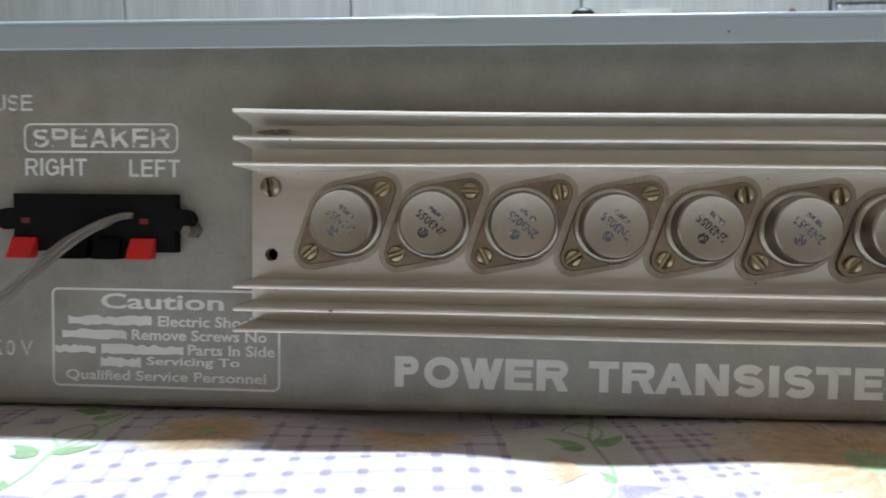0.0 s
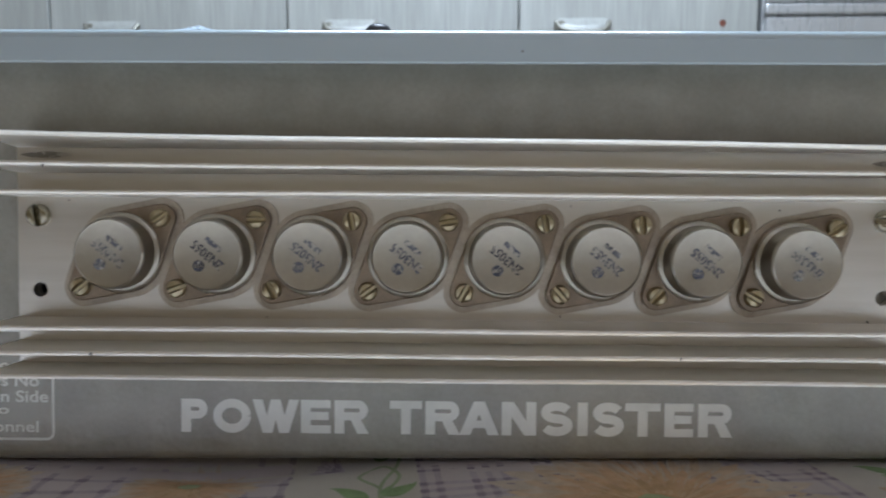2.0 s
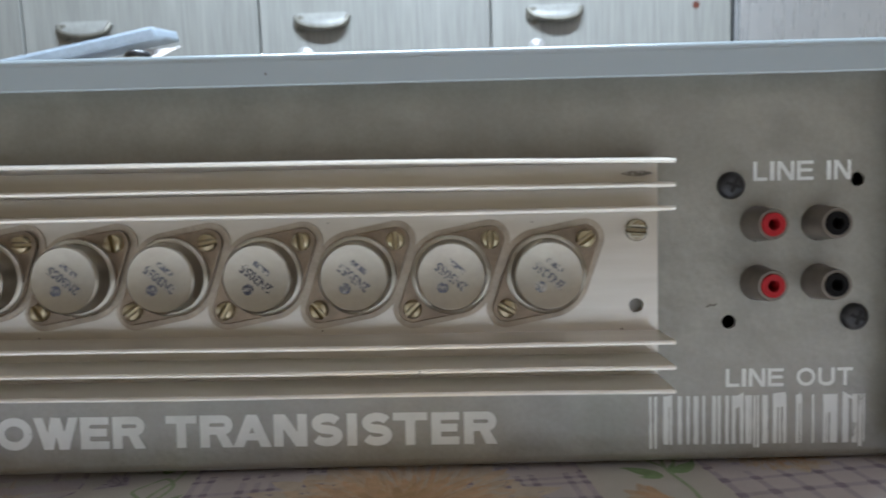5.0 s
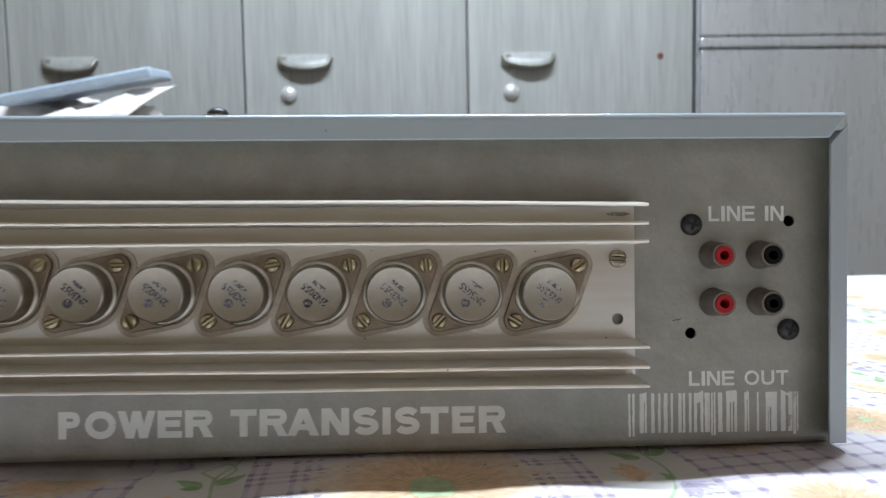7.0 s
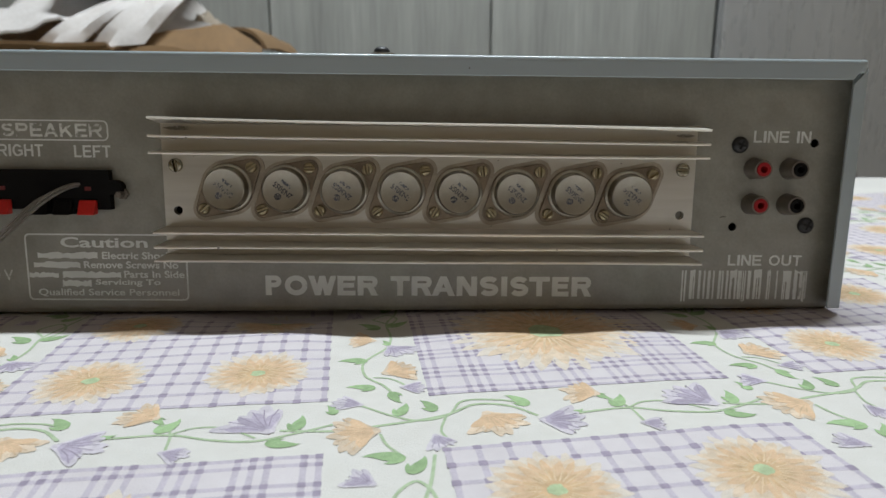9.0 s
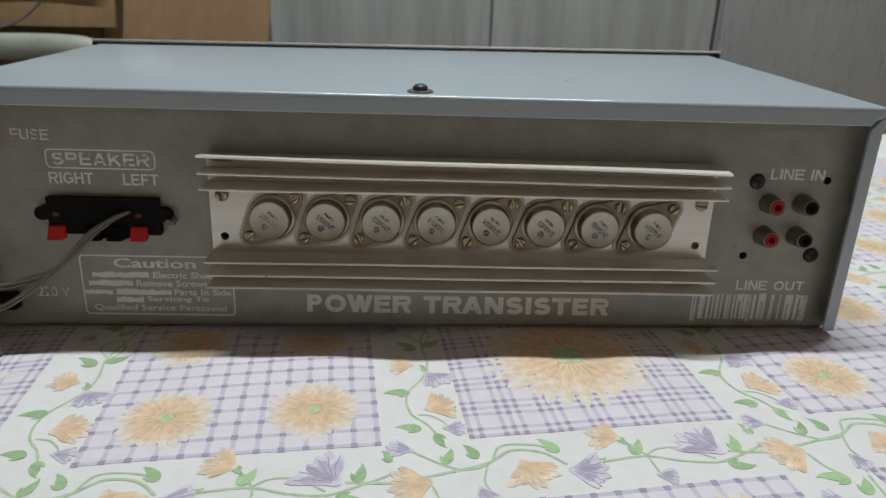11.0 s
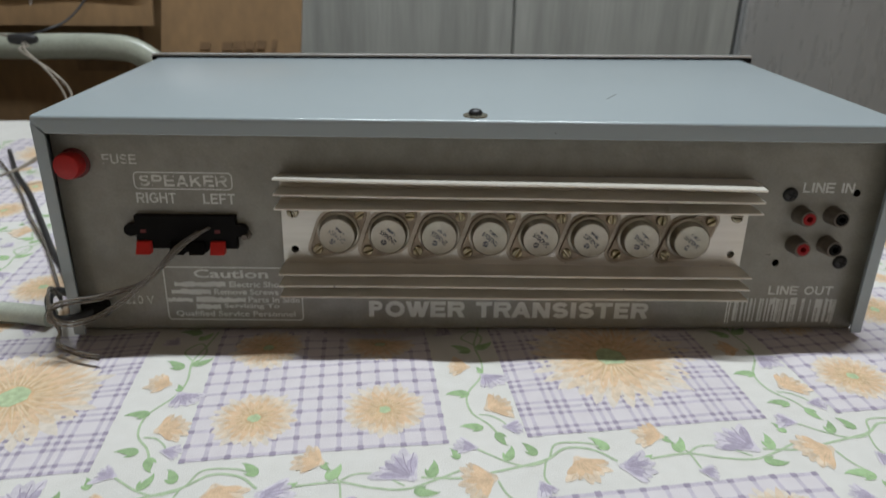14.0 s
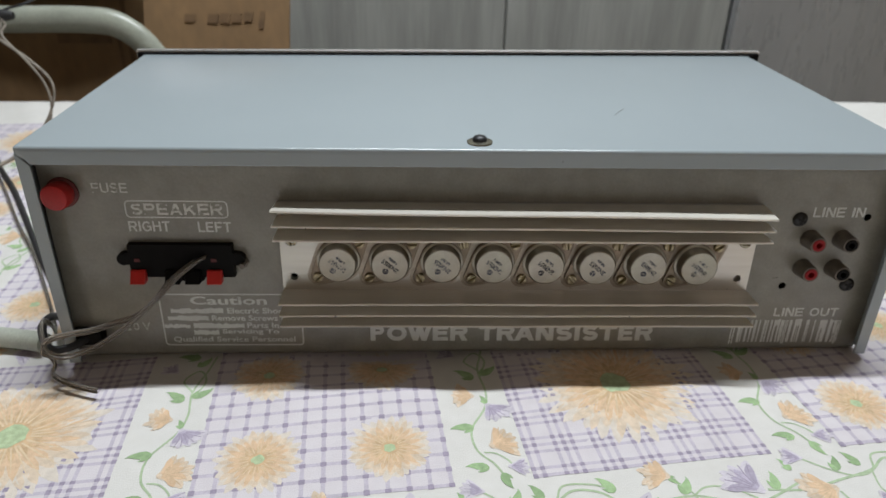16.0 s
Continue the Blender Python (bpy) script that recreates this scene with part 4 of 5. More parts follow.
# rear panel with its openings
RCA = [(0.1575, 0.0805, "red"), (0.1752, 0.0805, "black"), (0.1575, 0.0632, "red"), (0.1752, 0.0632, "black")]
HOLES = [circle(0.1862, 0.0930, 0.0021, 14), circle(0.1490, 0.0517, 0.0021, 14)] + [circle(x, z, 0.0053, 24) for x, z, _ in RCA]
HOLES += [[(-0.2040, 0.0600), (-0.1545, 0.0600), (-0.1545, 0.0750), (-0.2040, 0.0750)], circle(-0.2345, 0.1042, 0.0062, 20), circle(-0.1211, 0.0580, 0.0020, 14)]
panel = part("rear_panel", plate([(-0.2452, 0.0086), (0.2008, 0.0131), (0.2018, 0.1300), (-0.2452, 0.1258)], HOLES, 0.0, 0.0012), PANEL, amp, "mottled grey enamelled rear panel with white printing")
fold = bmesh.new()
ends = [[fold.verts.new((x, q + 0.0030 * (1 - math.cos(a)), z - 0.0030 * math.sin(a))) for q in (0.0, 0.0010) for a in (radians(15 * k) for k in range(7))] for x, z in ((-0.2452, 0.0086), (0.2008, 0.0131))]
for i in range(6):
    fold.faces.new((ends[0][i], ends[0][i + 1], ends[1][i + 1], ends[1][i]))
    fold.faces.new((ends[0][i + 7], ends[1][i + 7], ends[1][i + 8], ends[0][i + 8]))
fold.faces.new((ends[0][6], ends[0][13], ends[1][13], ends[1][6]))
part("bottom_fold", fold, PANEL, panel, smooth=True)
# a near-black sheet paints the shade seen through the panel's holes
part("inside_shade_sheet", box((-0.2440, 0.022, 0.0125), (0.1990, 0.024, 0.1230)), INSIDE_SHADE, amp, "near-black sheet for the shade inside the case")


part("scratch", tube([(0.1424, -0.0001, 0.0562), (0.1436, -0.0001, 0.0567), (0.1446, -0.0001, 0.0566), (0.1453, -0.0001, 0.0572)], 0.00018, 5, 3), SLEEVE, panel, "short brown scratch")


def cross_screw(x, z, r):
    s = part("panel_screw", lathe([(0.0, 0.0), (r, 0.0), (r, 0.0008), (r * 0.75, 0.0021), (r * 0.35, 0.0026), (0.0, 0.0026)], (x, 0, z), 20), BLACK_SCREW, panel, "black cross-head screw", smooth=True)
    bm = bmesh.new()
    for a in (20, 110):
        bar = bmesh.new()
        add_box(bar, (-r * 0.55, -0.00285, -r * 0.12), (r * 0.55, -0.0022, r * 0.12))
        bar.transform(Matrix.Translation((x, 0, z)) @ Matrix.Rotation(radians(a), 4, "Y"))
        data = bpy.data.meshes.new("bar")
        bar.to_mesh(data)
        bm.from_mesh(data)
        bar.free()
        bpy.data.meshes.remove(data)
    # the slot's shade is drawn as near-black bars on the head
    part("cross_slot", bm, INSIDE_SHADE, s)


cross_screw(0.1494, 0.0918, 0.0040)
cross_screw(0.1855, 0.0527, 0.0040)

for x, z, colour in RCA:
    jack = part("phono_socket", lathe([(0.0052, -0.003), (0.0052, 0.0006), (0.0048, 0.0026), (0.0045, 0.0086), (0.0042, 0.0094), (0.0034, 0.0094)], (x, 0, z), 28), SLEEVE, amp, "brown-grey phono socket sleeve with a %s end" % colour, smooth=True)
    part("socket_insert", lathe([(0.0034, 0.0070), (0.0034, 0.0096), (0.0032, 0.0099), (0.0017, 0.0099), (0.0015, 0.0094), (0.0015, 0.0030), (0.0, 0.0030)], (x, 0, z), 24), RED_DEEP if colour == "red" else BLACK, jack, "%s plastic insert" % colour, smooth=True)
# near-black backing in place of the shade behind the sockets
part("socket_backing", box((0.1480, 0.004, 0.0560), (0.1860, 0.006, 0.0900)), INSIDE_SHADE, amp)

# printed words
Y = -0.00010
for body, lo, hi, bold, m in (
        ("220 V.", (-0.2195, 0.0228), (-0.2022, 0.0280), 0.004, FADED),
        ("Caution", (-0.1795, 0.0392), (-0.1378, 0.0444), 0.022, PRINT),
        ("Electric Shock", (-0.1600, 0.0336), (-0.1262, 0.0372), 0.022, PRINT),
        ("Remove Screws No", (-0.1690, 0.0290), (-0.1235, 0.0326), 0.022, PRINT),
        ("Parts In Side", (-0.1500, 0.0243), (-0.1208, 0.0279), 0.022, PRINT),
        ("Servicing To", (-0.1640, 0.0199), (-0.1325, 0.0236), 0.022, PRINT),
        ("Qualified Service Personnel", (-0.1918, 0.0148), (-0.1238, 0.0188), 0.016, PRINT)):
    lettering("printed_word", body, lo, hi, Y, m, panel, bold)


def block_letter(letter, x0, z0, w, h, s=0.00290, b=0.00240):
    """A plain capital built from bars and bowed strokes."""
    shapes = []

    def bar(xa, za, xb, zb):
        shapes.append([[(xa, za), (xb, za), (xb, zb), (xa, zb)]])

    def slope(xa, xb, wide):
        shapes.append([[(xa, h), (xa + wide, h), (xb + wide, 0), (xb, 0)]])

    def bow(cx, cz, rx, rz, a0, a1):
        return [(cx + rx * math.cos(radians(a0 + (a1 - a0) * i / 14)), cz + rz * math.sin(radians(a0 + (a1 - a0) * i / 14))) for i in range(15)]

    def stroke(line, wide):
        pairs = []
        for i, p in enumerate(line):
            a, c = line[max(i - 1, 0)], line[min(i + 1, len(line) - 1)]
            d = Vector((c[0] - a[0], c[1] - a[1])).normalized() * wide / 2
            pairs.append(((p[0] - d.y, p[1] + d.x), (p[0] + d.y, p[1] - d.x)))
        shapes.append([[q[0], q[1], r[1], r[0]] for q, r in zip(pairs, pairs[1:])])

    if letter in "PRENLFHK":
        bar(0, 0, s, h)
    if letter in "PR":
        low = 0.40 * h
        rz = (h - low - b) / 2
        stroke([(s * 0.9, h - b / 2)] + bow(w - s / 2 - rz, h - b / 2 - rz, rz, rz, 90, -90) + [(s * 0.9, low + b / 2)], b)
    if letter == "R":
        shapes.append([[(w * 0.42, low + b * 0.5), (w * 0.42 + s, low + b * 0.6), (w, 0), (w - s * 1.15, 0)]])
    if letter == "O":
        ring = bow(w / 2, h / 2, (w - s) / 2, (h - b) / 2, 0, 180) + bow(w / 2, h / 2, (w - s) / 2, (h - b) / 2, 180, 360)[1:]
        stroke(ring, (s + b) / 2)
    if letter == "W":
        for xa, xb in ((0, 0.22 * w), (0.5 * w - s / 2, 0.22 * w), (0.5 * w - s / 2, 0.78 * w - s), (w - s, 0.78 * w - s)):
            slope(xa, xb, s)
    if letter == "E":
        bar(s, 0, w, b), bar(s, h - b, w, h), bar(s, 0.52 * h - b / 2, w * 0.93, 0.52 * h + b / 2)
    if letter == "F":
        bar(s, h - b, w, h), bar(s, 0.50 * h - b / 2, w * 0.90, 0.50 * h + b / 2)
    if letter == "L":
        bar(s, 0, w, b)
    if letter == "H":
        bar(w - s, 0, w, h), bar(s, 0.53 * h - b / 2, w - s, 0.53 * h + b / 2)
    if letter == "K":
        stroke([(s * 0.9, 0.34 * h), (w - s * 0.75, h - b * 0.1)], s), stroke([(w * 0.42, 0.56 * h), (w - s * 0.6, b * 0.1)], s)
    if letter == "U":
        rx = (w - s) / 2
        stroke([(s / 2, h)] + bow(w / 2, rx * 0.95, rx, rx * 0.95 - b / 2, 180, 360) + [(w - s / 2, h)], s)
    if letter == "G":
        rx, rz = (w - s) / 2, (h - b) / 2
        stroke(bow(w / 2, h / 2, rx, rz, 38, 180) + bow(w / 2, h / 2, rx, rz, 180, 318)[1:], (s + b) / 2)
        bar(w * 0.55, 0.50 * h - b * 0.6, w, 0.50 * h + b * 0.4), bar(w - s, 0.10 * h, w, 0.50 * h)
    if letter == "T":
        bar(0, h - b, w, h), bar(w / 2 - s / 2, 0, w / 2 + s / 2, h - b)
    if letter == "I":
        bar(0, 0, w, h)
    if letter == "A":
        slope(w / 2 - s * 0.55, 0, s * 1.1), slope(w / 2 - s * 0.55, w - s * 1.1, s * 1.1), bar(0.24 * w, 0.21 * h, 0.76 * w, 0.21 * h + b * 0.9)
    if letter == "N":
        bar(w - s, 0, w, h), slope(0, w - s * 1.2, s * 1.2)
    if letter == "S":
        mid = 0.51 * h
        cu, cl = (h + mid - b / 2) / 2, (mid + b / 2) / 2
        rx = (w - s) / 2 * 0.95
        stroke(bow(w / 2, cu, rx, h - b / 2 - cu, 22, 262) + bow(w / 2, cl, rx * 1.04, cl - b / 2, 82, -158), (s + b) / 2)
    bm = bmesh.new()
    for k, faces in enumerate(shapes):
        for f in faces:
            bm.faces.new([bm.verts.new((x0 + x, Y - 0.00003 * k, z0 + z)) for x, z in f])
    return bm


SHARE = dict(zip("POWERTANSILUGHFK", (0.62, 0.74, 0.94, 0.61, 0.68, 0.60, 0.70, 0.64, 0.62, 0.17, 0.52, 0.64, 0.72, 0.64, 0.57, 0.68)))


def printed_word(body, lo, hi, thick, material):
    """Capitals spaced out to fill the box from lo to hi."""
    gap, space = 0.10, 0.30
    total = sum(SHARE.get(c, space) for c in body) + gap * (len(body) - 1)
    unit, x = (hi[0] - lo[0]) / total, lo[0]
    for c in body:
        if c != " ":
            part("printed_letter", block_letter(c, x, lo[1], SHARE[c] * unit, hi[1] - lo[1], thick, thick * 0.92), material, panel)
        x += (SHARE.get(c, space) + gap) * unit


for body, lo, hi, thick, m in (
        ("LINE IN", (0.1560, 0.0930), (0.1842, 0.0986), 0.00105, PRINT),
        ("LINE OUT", (0.1482, 0.0322), (0.1855, 0.0376), 0.00105, PRINT),
        ("SPEAKER", (-0.2022, 0.0921), (-0.1556, 0.0983), 0.00125, FADED),
        ("RIGHT", (-0.2050, 0.0828), (-0.1838, 0.0885), 0.00098, PRINT),
        ("LEFT", (-0.1694, 0.0826), (-0.1523, 0.0883), 0.00098, PRINT),
        ("FUSE", (-0.2200, 0.1040), (-0.2022, 0.1092), 0.00085, FADED)):
    printed_word(body, lo, hi, thick, m)
for word, spans in (("POWER", (-0.0815, -0.0735, -0.0722, -0.0608, -0.0605, -0.0467, -0.0462, -0.0374, -0.0363, -0.0262)), ("TRANSISTER", (-0.0200, -0.0106, -0.0096, 0.0006, 0.0004, 0.0120, 0.0128, 0.0229, 0.0240, 0.0338, 0.0350, 0.0380, 0.0392, 0.0488, 0.0489, 0.0592, 0.0604, 0.0688, 0.0702, 0.0802))):
    for k, letter in enumerate(word):
        part("printed_letter", block_letter(letter, spans[2 * k], 0.0160, spans[2 * k + 1] - spans[2 * k], 0.0099), PRINT, panel)


def smear(x0, x1, z0, z1):
    """A rubbed, unreadable word: a ragged bar."""
    bm = bmesh.new()
    n = 14
    up = [bm.verts.new((x0 + (x1 - x0) * i / n, Y, z1 - rnd.uniform(0, 0.0011))) for i in range(n + 1)]
    down = [bm.verts.new((x0 + (x1 - x0) * i / n, Y, z0 + rnd.uniform(0, 0.0008))) for i in range(n + 1)]
    for i in range(n):
        bm.faces.new((down[i], down[i + 1], up[i + 1], up[i]))
    return bm


for x0, x1, z0, z1 in ((-0.1908, -0.1622, 0.0334, 0.0372), (-0.1930, -0.1708, 0.0288, 0.0326), (-0.1955, -0.1815, 0.0240, 0.0272), (-0.1795, -0.1515, 0.0240, 0.0277), (-0.1798, -0.1660, 0.0196, 0.0234)):
    part("rubbed_word", smear(x0, x1, z0, z1), PRINT, panel, "rubbed white print")


def frame_line(x0, z0, x1, z1, r, wide, skip=()):
    """A printed rounded border."""
    pts = []
    for cx, cz, a0 in ((x1 - r, z1 - r, 0), (x0 + r, z1 - r, 90), (x0 + r, z0 + r, 180), (x1 - r, z0 + r, 270)):
        for k in range(7):
            a = radians(a0 + 15 * k)
            pts.append((cx, cz, math.cos(a), math.sin(a)))
    bm = bmesh.new()
    ring = [(bm.verts.new((cx + r * c, Y, cz + r * s)), bm.verts.new((cx + (r - wide) * c, Y, cz + (r - wide) * s))) for cx, cz, c, s in pts]
    for i in range(len(ring)):
        a, b = ring[i], ring[(i + 1) % len(ring)]
        if i not in skip:
            bm.faces.new((a[0], b[0], b[1], a[1]))
    return bm


part("printed_border", frame_line(-0.2053, 0.0903, -0.1528, 0.1000, 0.0026, 0.0007), PRINT, panel)
part("printed_border", frame_line(-0.1965, 0.0130, -0.1190, 0.0460, 0.0024, 0.0008), PRINT, panel)
# printed bars under the words: where each starts and how wide it is, in tenths of a millimetre
BARS = (0, 8, 15, 8, 42, 16, 61, 7, 85, 12, 111, 9, 132, 14, 158, 8, 186, 12, 203, 9, 226, 10, 245, 11, 269, 11, 285, 12, 298, 6, 309, 6, 319, 6, 335, 16, 366, 13, 384, 6, 396, 10, 434, 9, 446, 6, 481, 7, 514, 8, 524, 5, 535, 21, 571, 18, 599, 16, 618, 11, 631, 6)
ragged = random.Random(5)
for at, wide in zip(BARS[::2], BARS[1::2]):
    x, w = 0.1255 + at * 1e-4, wide * 1e-4
    low = 0.0138 if at in (0, 15, 309, 319, 618) else 0.0150
    edge = bmesh.new()
    n = 9
    rows = [[edge.verts.new((q + ragged.uniform(-0.00009, 0.00009), Y, low + (0.0296 - low) * i / n)) for q in (x, x + w)] for i in range(n + 1)]
    for r, q in zip(rows, rows[1:]):
        edge.faces.new((r[0], r[1], q[1], q[0]))
    part("printed_bar", edge, FADED if at in (599, 618, 631) else PRINT, panel)
# ink run together between some of the bars
for x0, x1, z in ((0.1297, 0.1322, 0.0262), (0.1500, 0.1534, 0.0258), (0.1621, 0.1659, 0.0252), (0.1689, 0.1702, 0.0262), (0.1770, 0.1790, 0.0240), (0.1826, 0.1860, 0.0286)):
    part("ink_run", box((x0, Y - 0.00004, z), (x1, Y, 0.0295), lambda p: (p[0], p[1], p[2] + 0.0010 * math.sin(p[0] * 3000))), PRINT, panel)

# fuse holder
FX, FZH = -0.2345, 0.1042
# the collar's dark red has the cap's shadow put into its colour
fuse = part("fuse_holder", lathe([(0.0, -0.004), (0.0060, -0.004), (0.0060, 0.0), (0.0080, 0.0), (0.0080, 0.0012), (0.0072, 0.0018), (0.0, 0.0018)], (FX, 0, FZH), 28), RED_DARK, amp, "collar of the fuse holder, coloured as red in shade", smooth=True)
part("fuse_cap", lathe([(0.0066, 0.0016), (0.0070, 0.0030), (0.0070, 0.0088), (0.0064, 0.0098), (0.0046, 0.0102), (0.0, 0.0102)], (FX, 0, FZH), 16), RED_CAP, fuse, "round red plastic screw cap", smooth=True)

# speaker terminals
body = bmesh.new()
outline = [(-0.2062, 0.0582), (-0.1868, 0.0582), (-0.1868, 0.0560), (-0.1690, 0.0560), (-0.1690, 0.0582), (-0.1522, 0.0582), (-0.1522, 0.0655)]
outline += [(-0.1495 + 0.0035 * math.sin(a), 0.0685 - 0.0035 * math.cos(a)) for a in (0.0, 0.6, 1.2, 1.9, 2.5, 3.1)] + [(-0.1522, 0.0722), (-0.1522, 0.0768), (-0.2062, 0.0768), (-0.2062, 0.0722)]
outline += [(-0.2092 - 0.0035 * math.sin(a), 0.0685 + 0.0035 * math.cos(a)) for a in (0.0, 0.6, 1.2, 1.9, 2.5, 3.1)] + [(-0.2062, 0.0655)]
terminal = part("speaker_terminal", plate(outline, [], -0.0042, 0.0040), BLACK, amp, "black push terminal strip for speaker wires")
# near-black backing, the shade inside the terminal opening as a colour
part("terminal_back", box((-0.2040, 0.0012, 0.0602), (-0.1545, 0.0030, 0.0748)), INSIDE_SHADE, terminal)
for x, m in ((-0.2020, RED), (-0.1840, BLACK), (-0.1735, BLACK), (-0.1622, RED)):
    tab = bmesh.new()
    add_box(tab, (x - 0.0040, -0.0092, 0.0560), (x + 0.0040, -0.0040, 0.0628), lambda p: (p[0], p[1] + (0.0035 if p[2] > 0.06 and p[1] < -0.006 else 0.0), p[2]))
    part("push_tab", tab, m, terminal, "red push tab" if m is RED else "black push tab", bevel=0.0006)
    if m is RED:
        part("tab_pivot", box((x - 0.0014, -0.0046, 0.0672), (x + 0.0014, -0.0040, 0.0690)), RED_DARK, terminal)
bolt = part("terminal_bolt", lathe([(0.0, 0.0), (0.0028, 0.0), (0.0028, 0.0020), (0.0016, 0.0020), (0.0016, 0.0062), (0.0, 0.0062)], (-0.1475, 0.0, 0.0655), 6), SLEEVE, terminal, "dull steel nut and bolt")
# mains cord bush
part("cord_bush", box((-0.2440, -0.0075, 0.0172), (-0.2275, -0.0002, 0.0262)), BLACK, amp, "black mains cord bush", bevel=0.0016)

# heat sink
FZ = (0.0997, 0.0925, 0.0856, 0.0494, 0.0426, 0.0362)
SX, SY = 0.1274, -0.0026
sink = part("heat_sink", plate([(-SX, FZ[5] - 0.0006), (SX, FZ[5] - 0.0006), (SX, FZ[0] + 0.0006), (-SX, FZ[0] + 0.0006)], [circle(-0.1211, 0.0580, 0.0021, 18), circle(0.1211, 0.0575, 0.0021, 18)], SY, 0.0024), PLATE, amp, "bright finned aluminium heat sink plate")
for k, z in enumerate(FZ):
    fin = bmesh.new()
    n = 40
    rows = []
    for i in range(n + 1):
        x = -SX + 2 * SX * i / n
        dip = (0.0016 * -(x / SX) if k == 0 else 0.0006 * -(x / SX) if k == 1 else 0.0) + (0.0004 * math.sin(x * 23) if k == 0 else 0.00012 * math.sin(x * 40 + k))
        tip = 0.00055 + 0.00003 * math.sin(x * 300 + k * 2)
        y1 = -0.0184 + 0.00005 * math.sin(x * 90 + k)
        rows.append([fin.verts.new(p) for p in ((x, SY, z - 0.0008), (x, y1, z + dip - tip), (x, y1 - 0.0003, z + dip), (x, y1, z + dip + tip), (x, SY, z + 0.0008))])
    for a, b in zip(rows, rows[1:]):
        for i in range(5):
            j = (i + 1) % 5
            fin.faces.new((a[i], b[i], b[j], a[j]))
    fin.faces.new(rows[0]), fin.faces.new(rows[-1][::-1])
    part("fin", fin, ALU, sink, "long straight cooling fin")

# smudges and specks on the bright plate
for x0, x1, z, h in ((-0.1262, -0.1115, 0.0968, 0.0011), (0.1170, 0.1262, 0.0958, 0.0009)):
    bm = bmesh.new()
    n = 12
    hi = [bm.verts.new((x0 + (x1 - x0) * i / n, SY - 0.00012, z + h * (0.8 + 0.2 * rnd.random()) * math.sin(math.pi * (0.06 + 0.9 * i / n)))) for i in range(n + 1)]
    lo = [bm.verts.new((x0 + (x1 - x0) * i / n, SY - 0.00012, z - h * (0.8 + 0.2 * rnd.random()) * math.sin(math.pi * (0.06 + 0.9 * i / n)))) for i in range(n + 1)]
    for i in range(n):
        bm.faces.new((lo[i], lo[i + 1], hi[i + 1], hi[i]))
    part("grease_smudge", bm, GREASE, sink, "dark grease smudge")
for k in range(7):
    x, z = rnd.uniform(-0.12, 0.12), rnd.choice((rnd.uniform(0.0815, 0.0845), rnd.uniform(0.0505, 0.0530)))
    part("dirt_speck", plate(circle(x, z, rnd.uniform(0.00015, 0.00032), 6), [], SY - 0.00030, 0.0003), SMUDGE, sink)
for k in range(3):
    x = rnd.uniform(-0.12, 0.12)
    q = rnd.randrange(6)
    part("dirt_speck", box((x, -0.01885, FZ[q] - 0.0004), (x + rnd.uniform(0.0003, 0.0009), -0.0183, FZ[q] + 0.0003)), SMUDGE, sink)


def slot_screw(x, y, z, r, angle, material, parent, tall=0.0019):
    """A cheese-head screw with a cut slot."""
    bm = bmesh.new()
    w = r * 0.17
    a0 = math.asin(w / r)
    for sign in (1, -1):
        arc = [(r * math.cos(a), r * math.sin(a)) for a in (a0 + (math.pi - 2 * a0) * i / 10 for i in range(11))]
        arc = [(p * sign, q * sign) for p, q in arc]
        c = math.cos(radians(angle)), math.sin(radians(angle))
        arc = [(x + p * c[0] - q * c[1], z + p * c[1] + q * c[0]) for p, q in arc]
        mid = (sum(p for p, _ in arc) / 11, sum(q for _, q in arc) / 11)
        back = [bm.verts.new((p, y, q)) for p, q in arc]
        rim = [bm.verts.new((p, y - tall * 0.55, q)) for p, q in arc]
        brow = [bm.verts.new((p + (mid[0] - p) * 0.16, y - tall * 0.84, q + (mid[1] - q) * 0.16)) for p, q in arc]
        face = [bm.verts.new((p + (mid[0] - p) * 0.45, y - tall, q + (mid[1] - q) * 0.45)) for p, q in arc]
        for lo, hi in ((back, rim), (rim, brow), (brow, face)):
            for i in range(11):
                j = (i + 1) % 11
                bm.faces.new((lo[i], lo[j], hi[j], hi[i]))
        bm.faces.new(face)
    add_lathe(bm, [(0.0, tall * 0.12), (r * 0.96, tall * 0.12)], (x, y, z), 18)
    return part("screw", bm, material, parent, "slotted %s screw" % ("brass" if material is BRASS else "steel"), smooth=True)


slot_screw(-0.1211, SY, 0.0795, 0.0033, 100, STEEL, sink)
slot_screw(0.1211, SY, 0.0795, 0.0033, 175, STEEL, sink)

# power transistors in a row along the sink
AXIS = 41.0


def rhomb(r_mid, r_end, reach, seg=14):
    """The lozenge outline of a two-hole flange along its long axis."""
    a = math.acos((r_mid - r_end) / reach)
    pts = []
    for sign in (0.0, math.pi):
        pts += [(math.cos(sign) * reach + r_end * math.cos(sign + t), math.sin(sign) * reach + r_end * math.sin(sign + t)) for t in (-a + 2 * a * i / seg for i in range(seg + 1))]
        pts += [(r_mid * math.cos(sign + a + (math.pi - 2 * a) * i / 8), r_mid * math.sin(sign + a + (math.pi - 2 * a) * i / 8)) for i in range(1, 8)]
    return pts


def turned(pts, x, z):
    c, s = math.cos(radians(AXIS)), math.sin(radians(AXIS))
    return [(x + p * c - q * s, z + p * s + q * c) for p, q in pts]


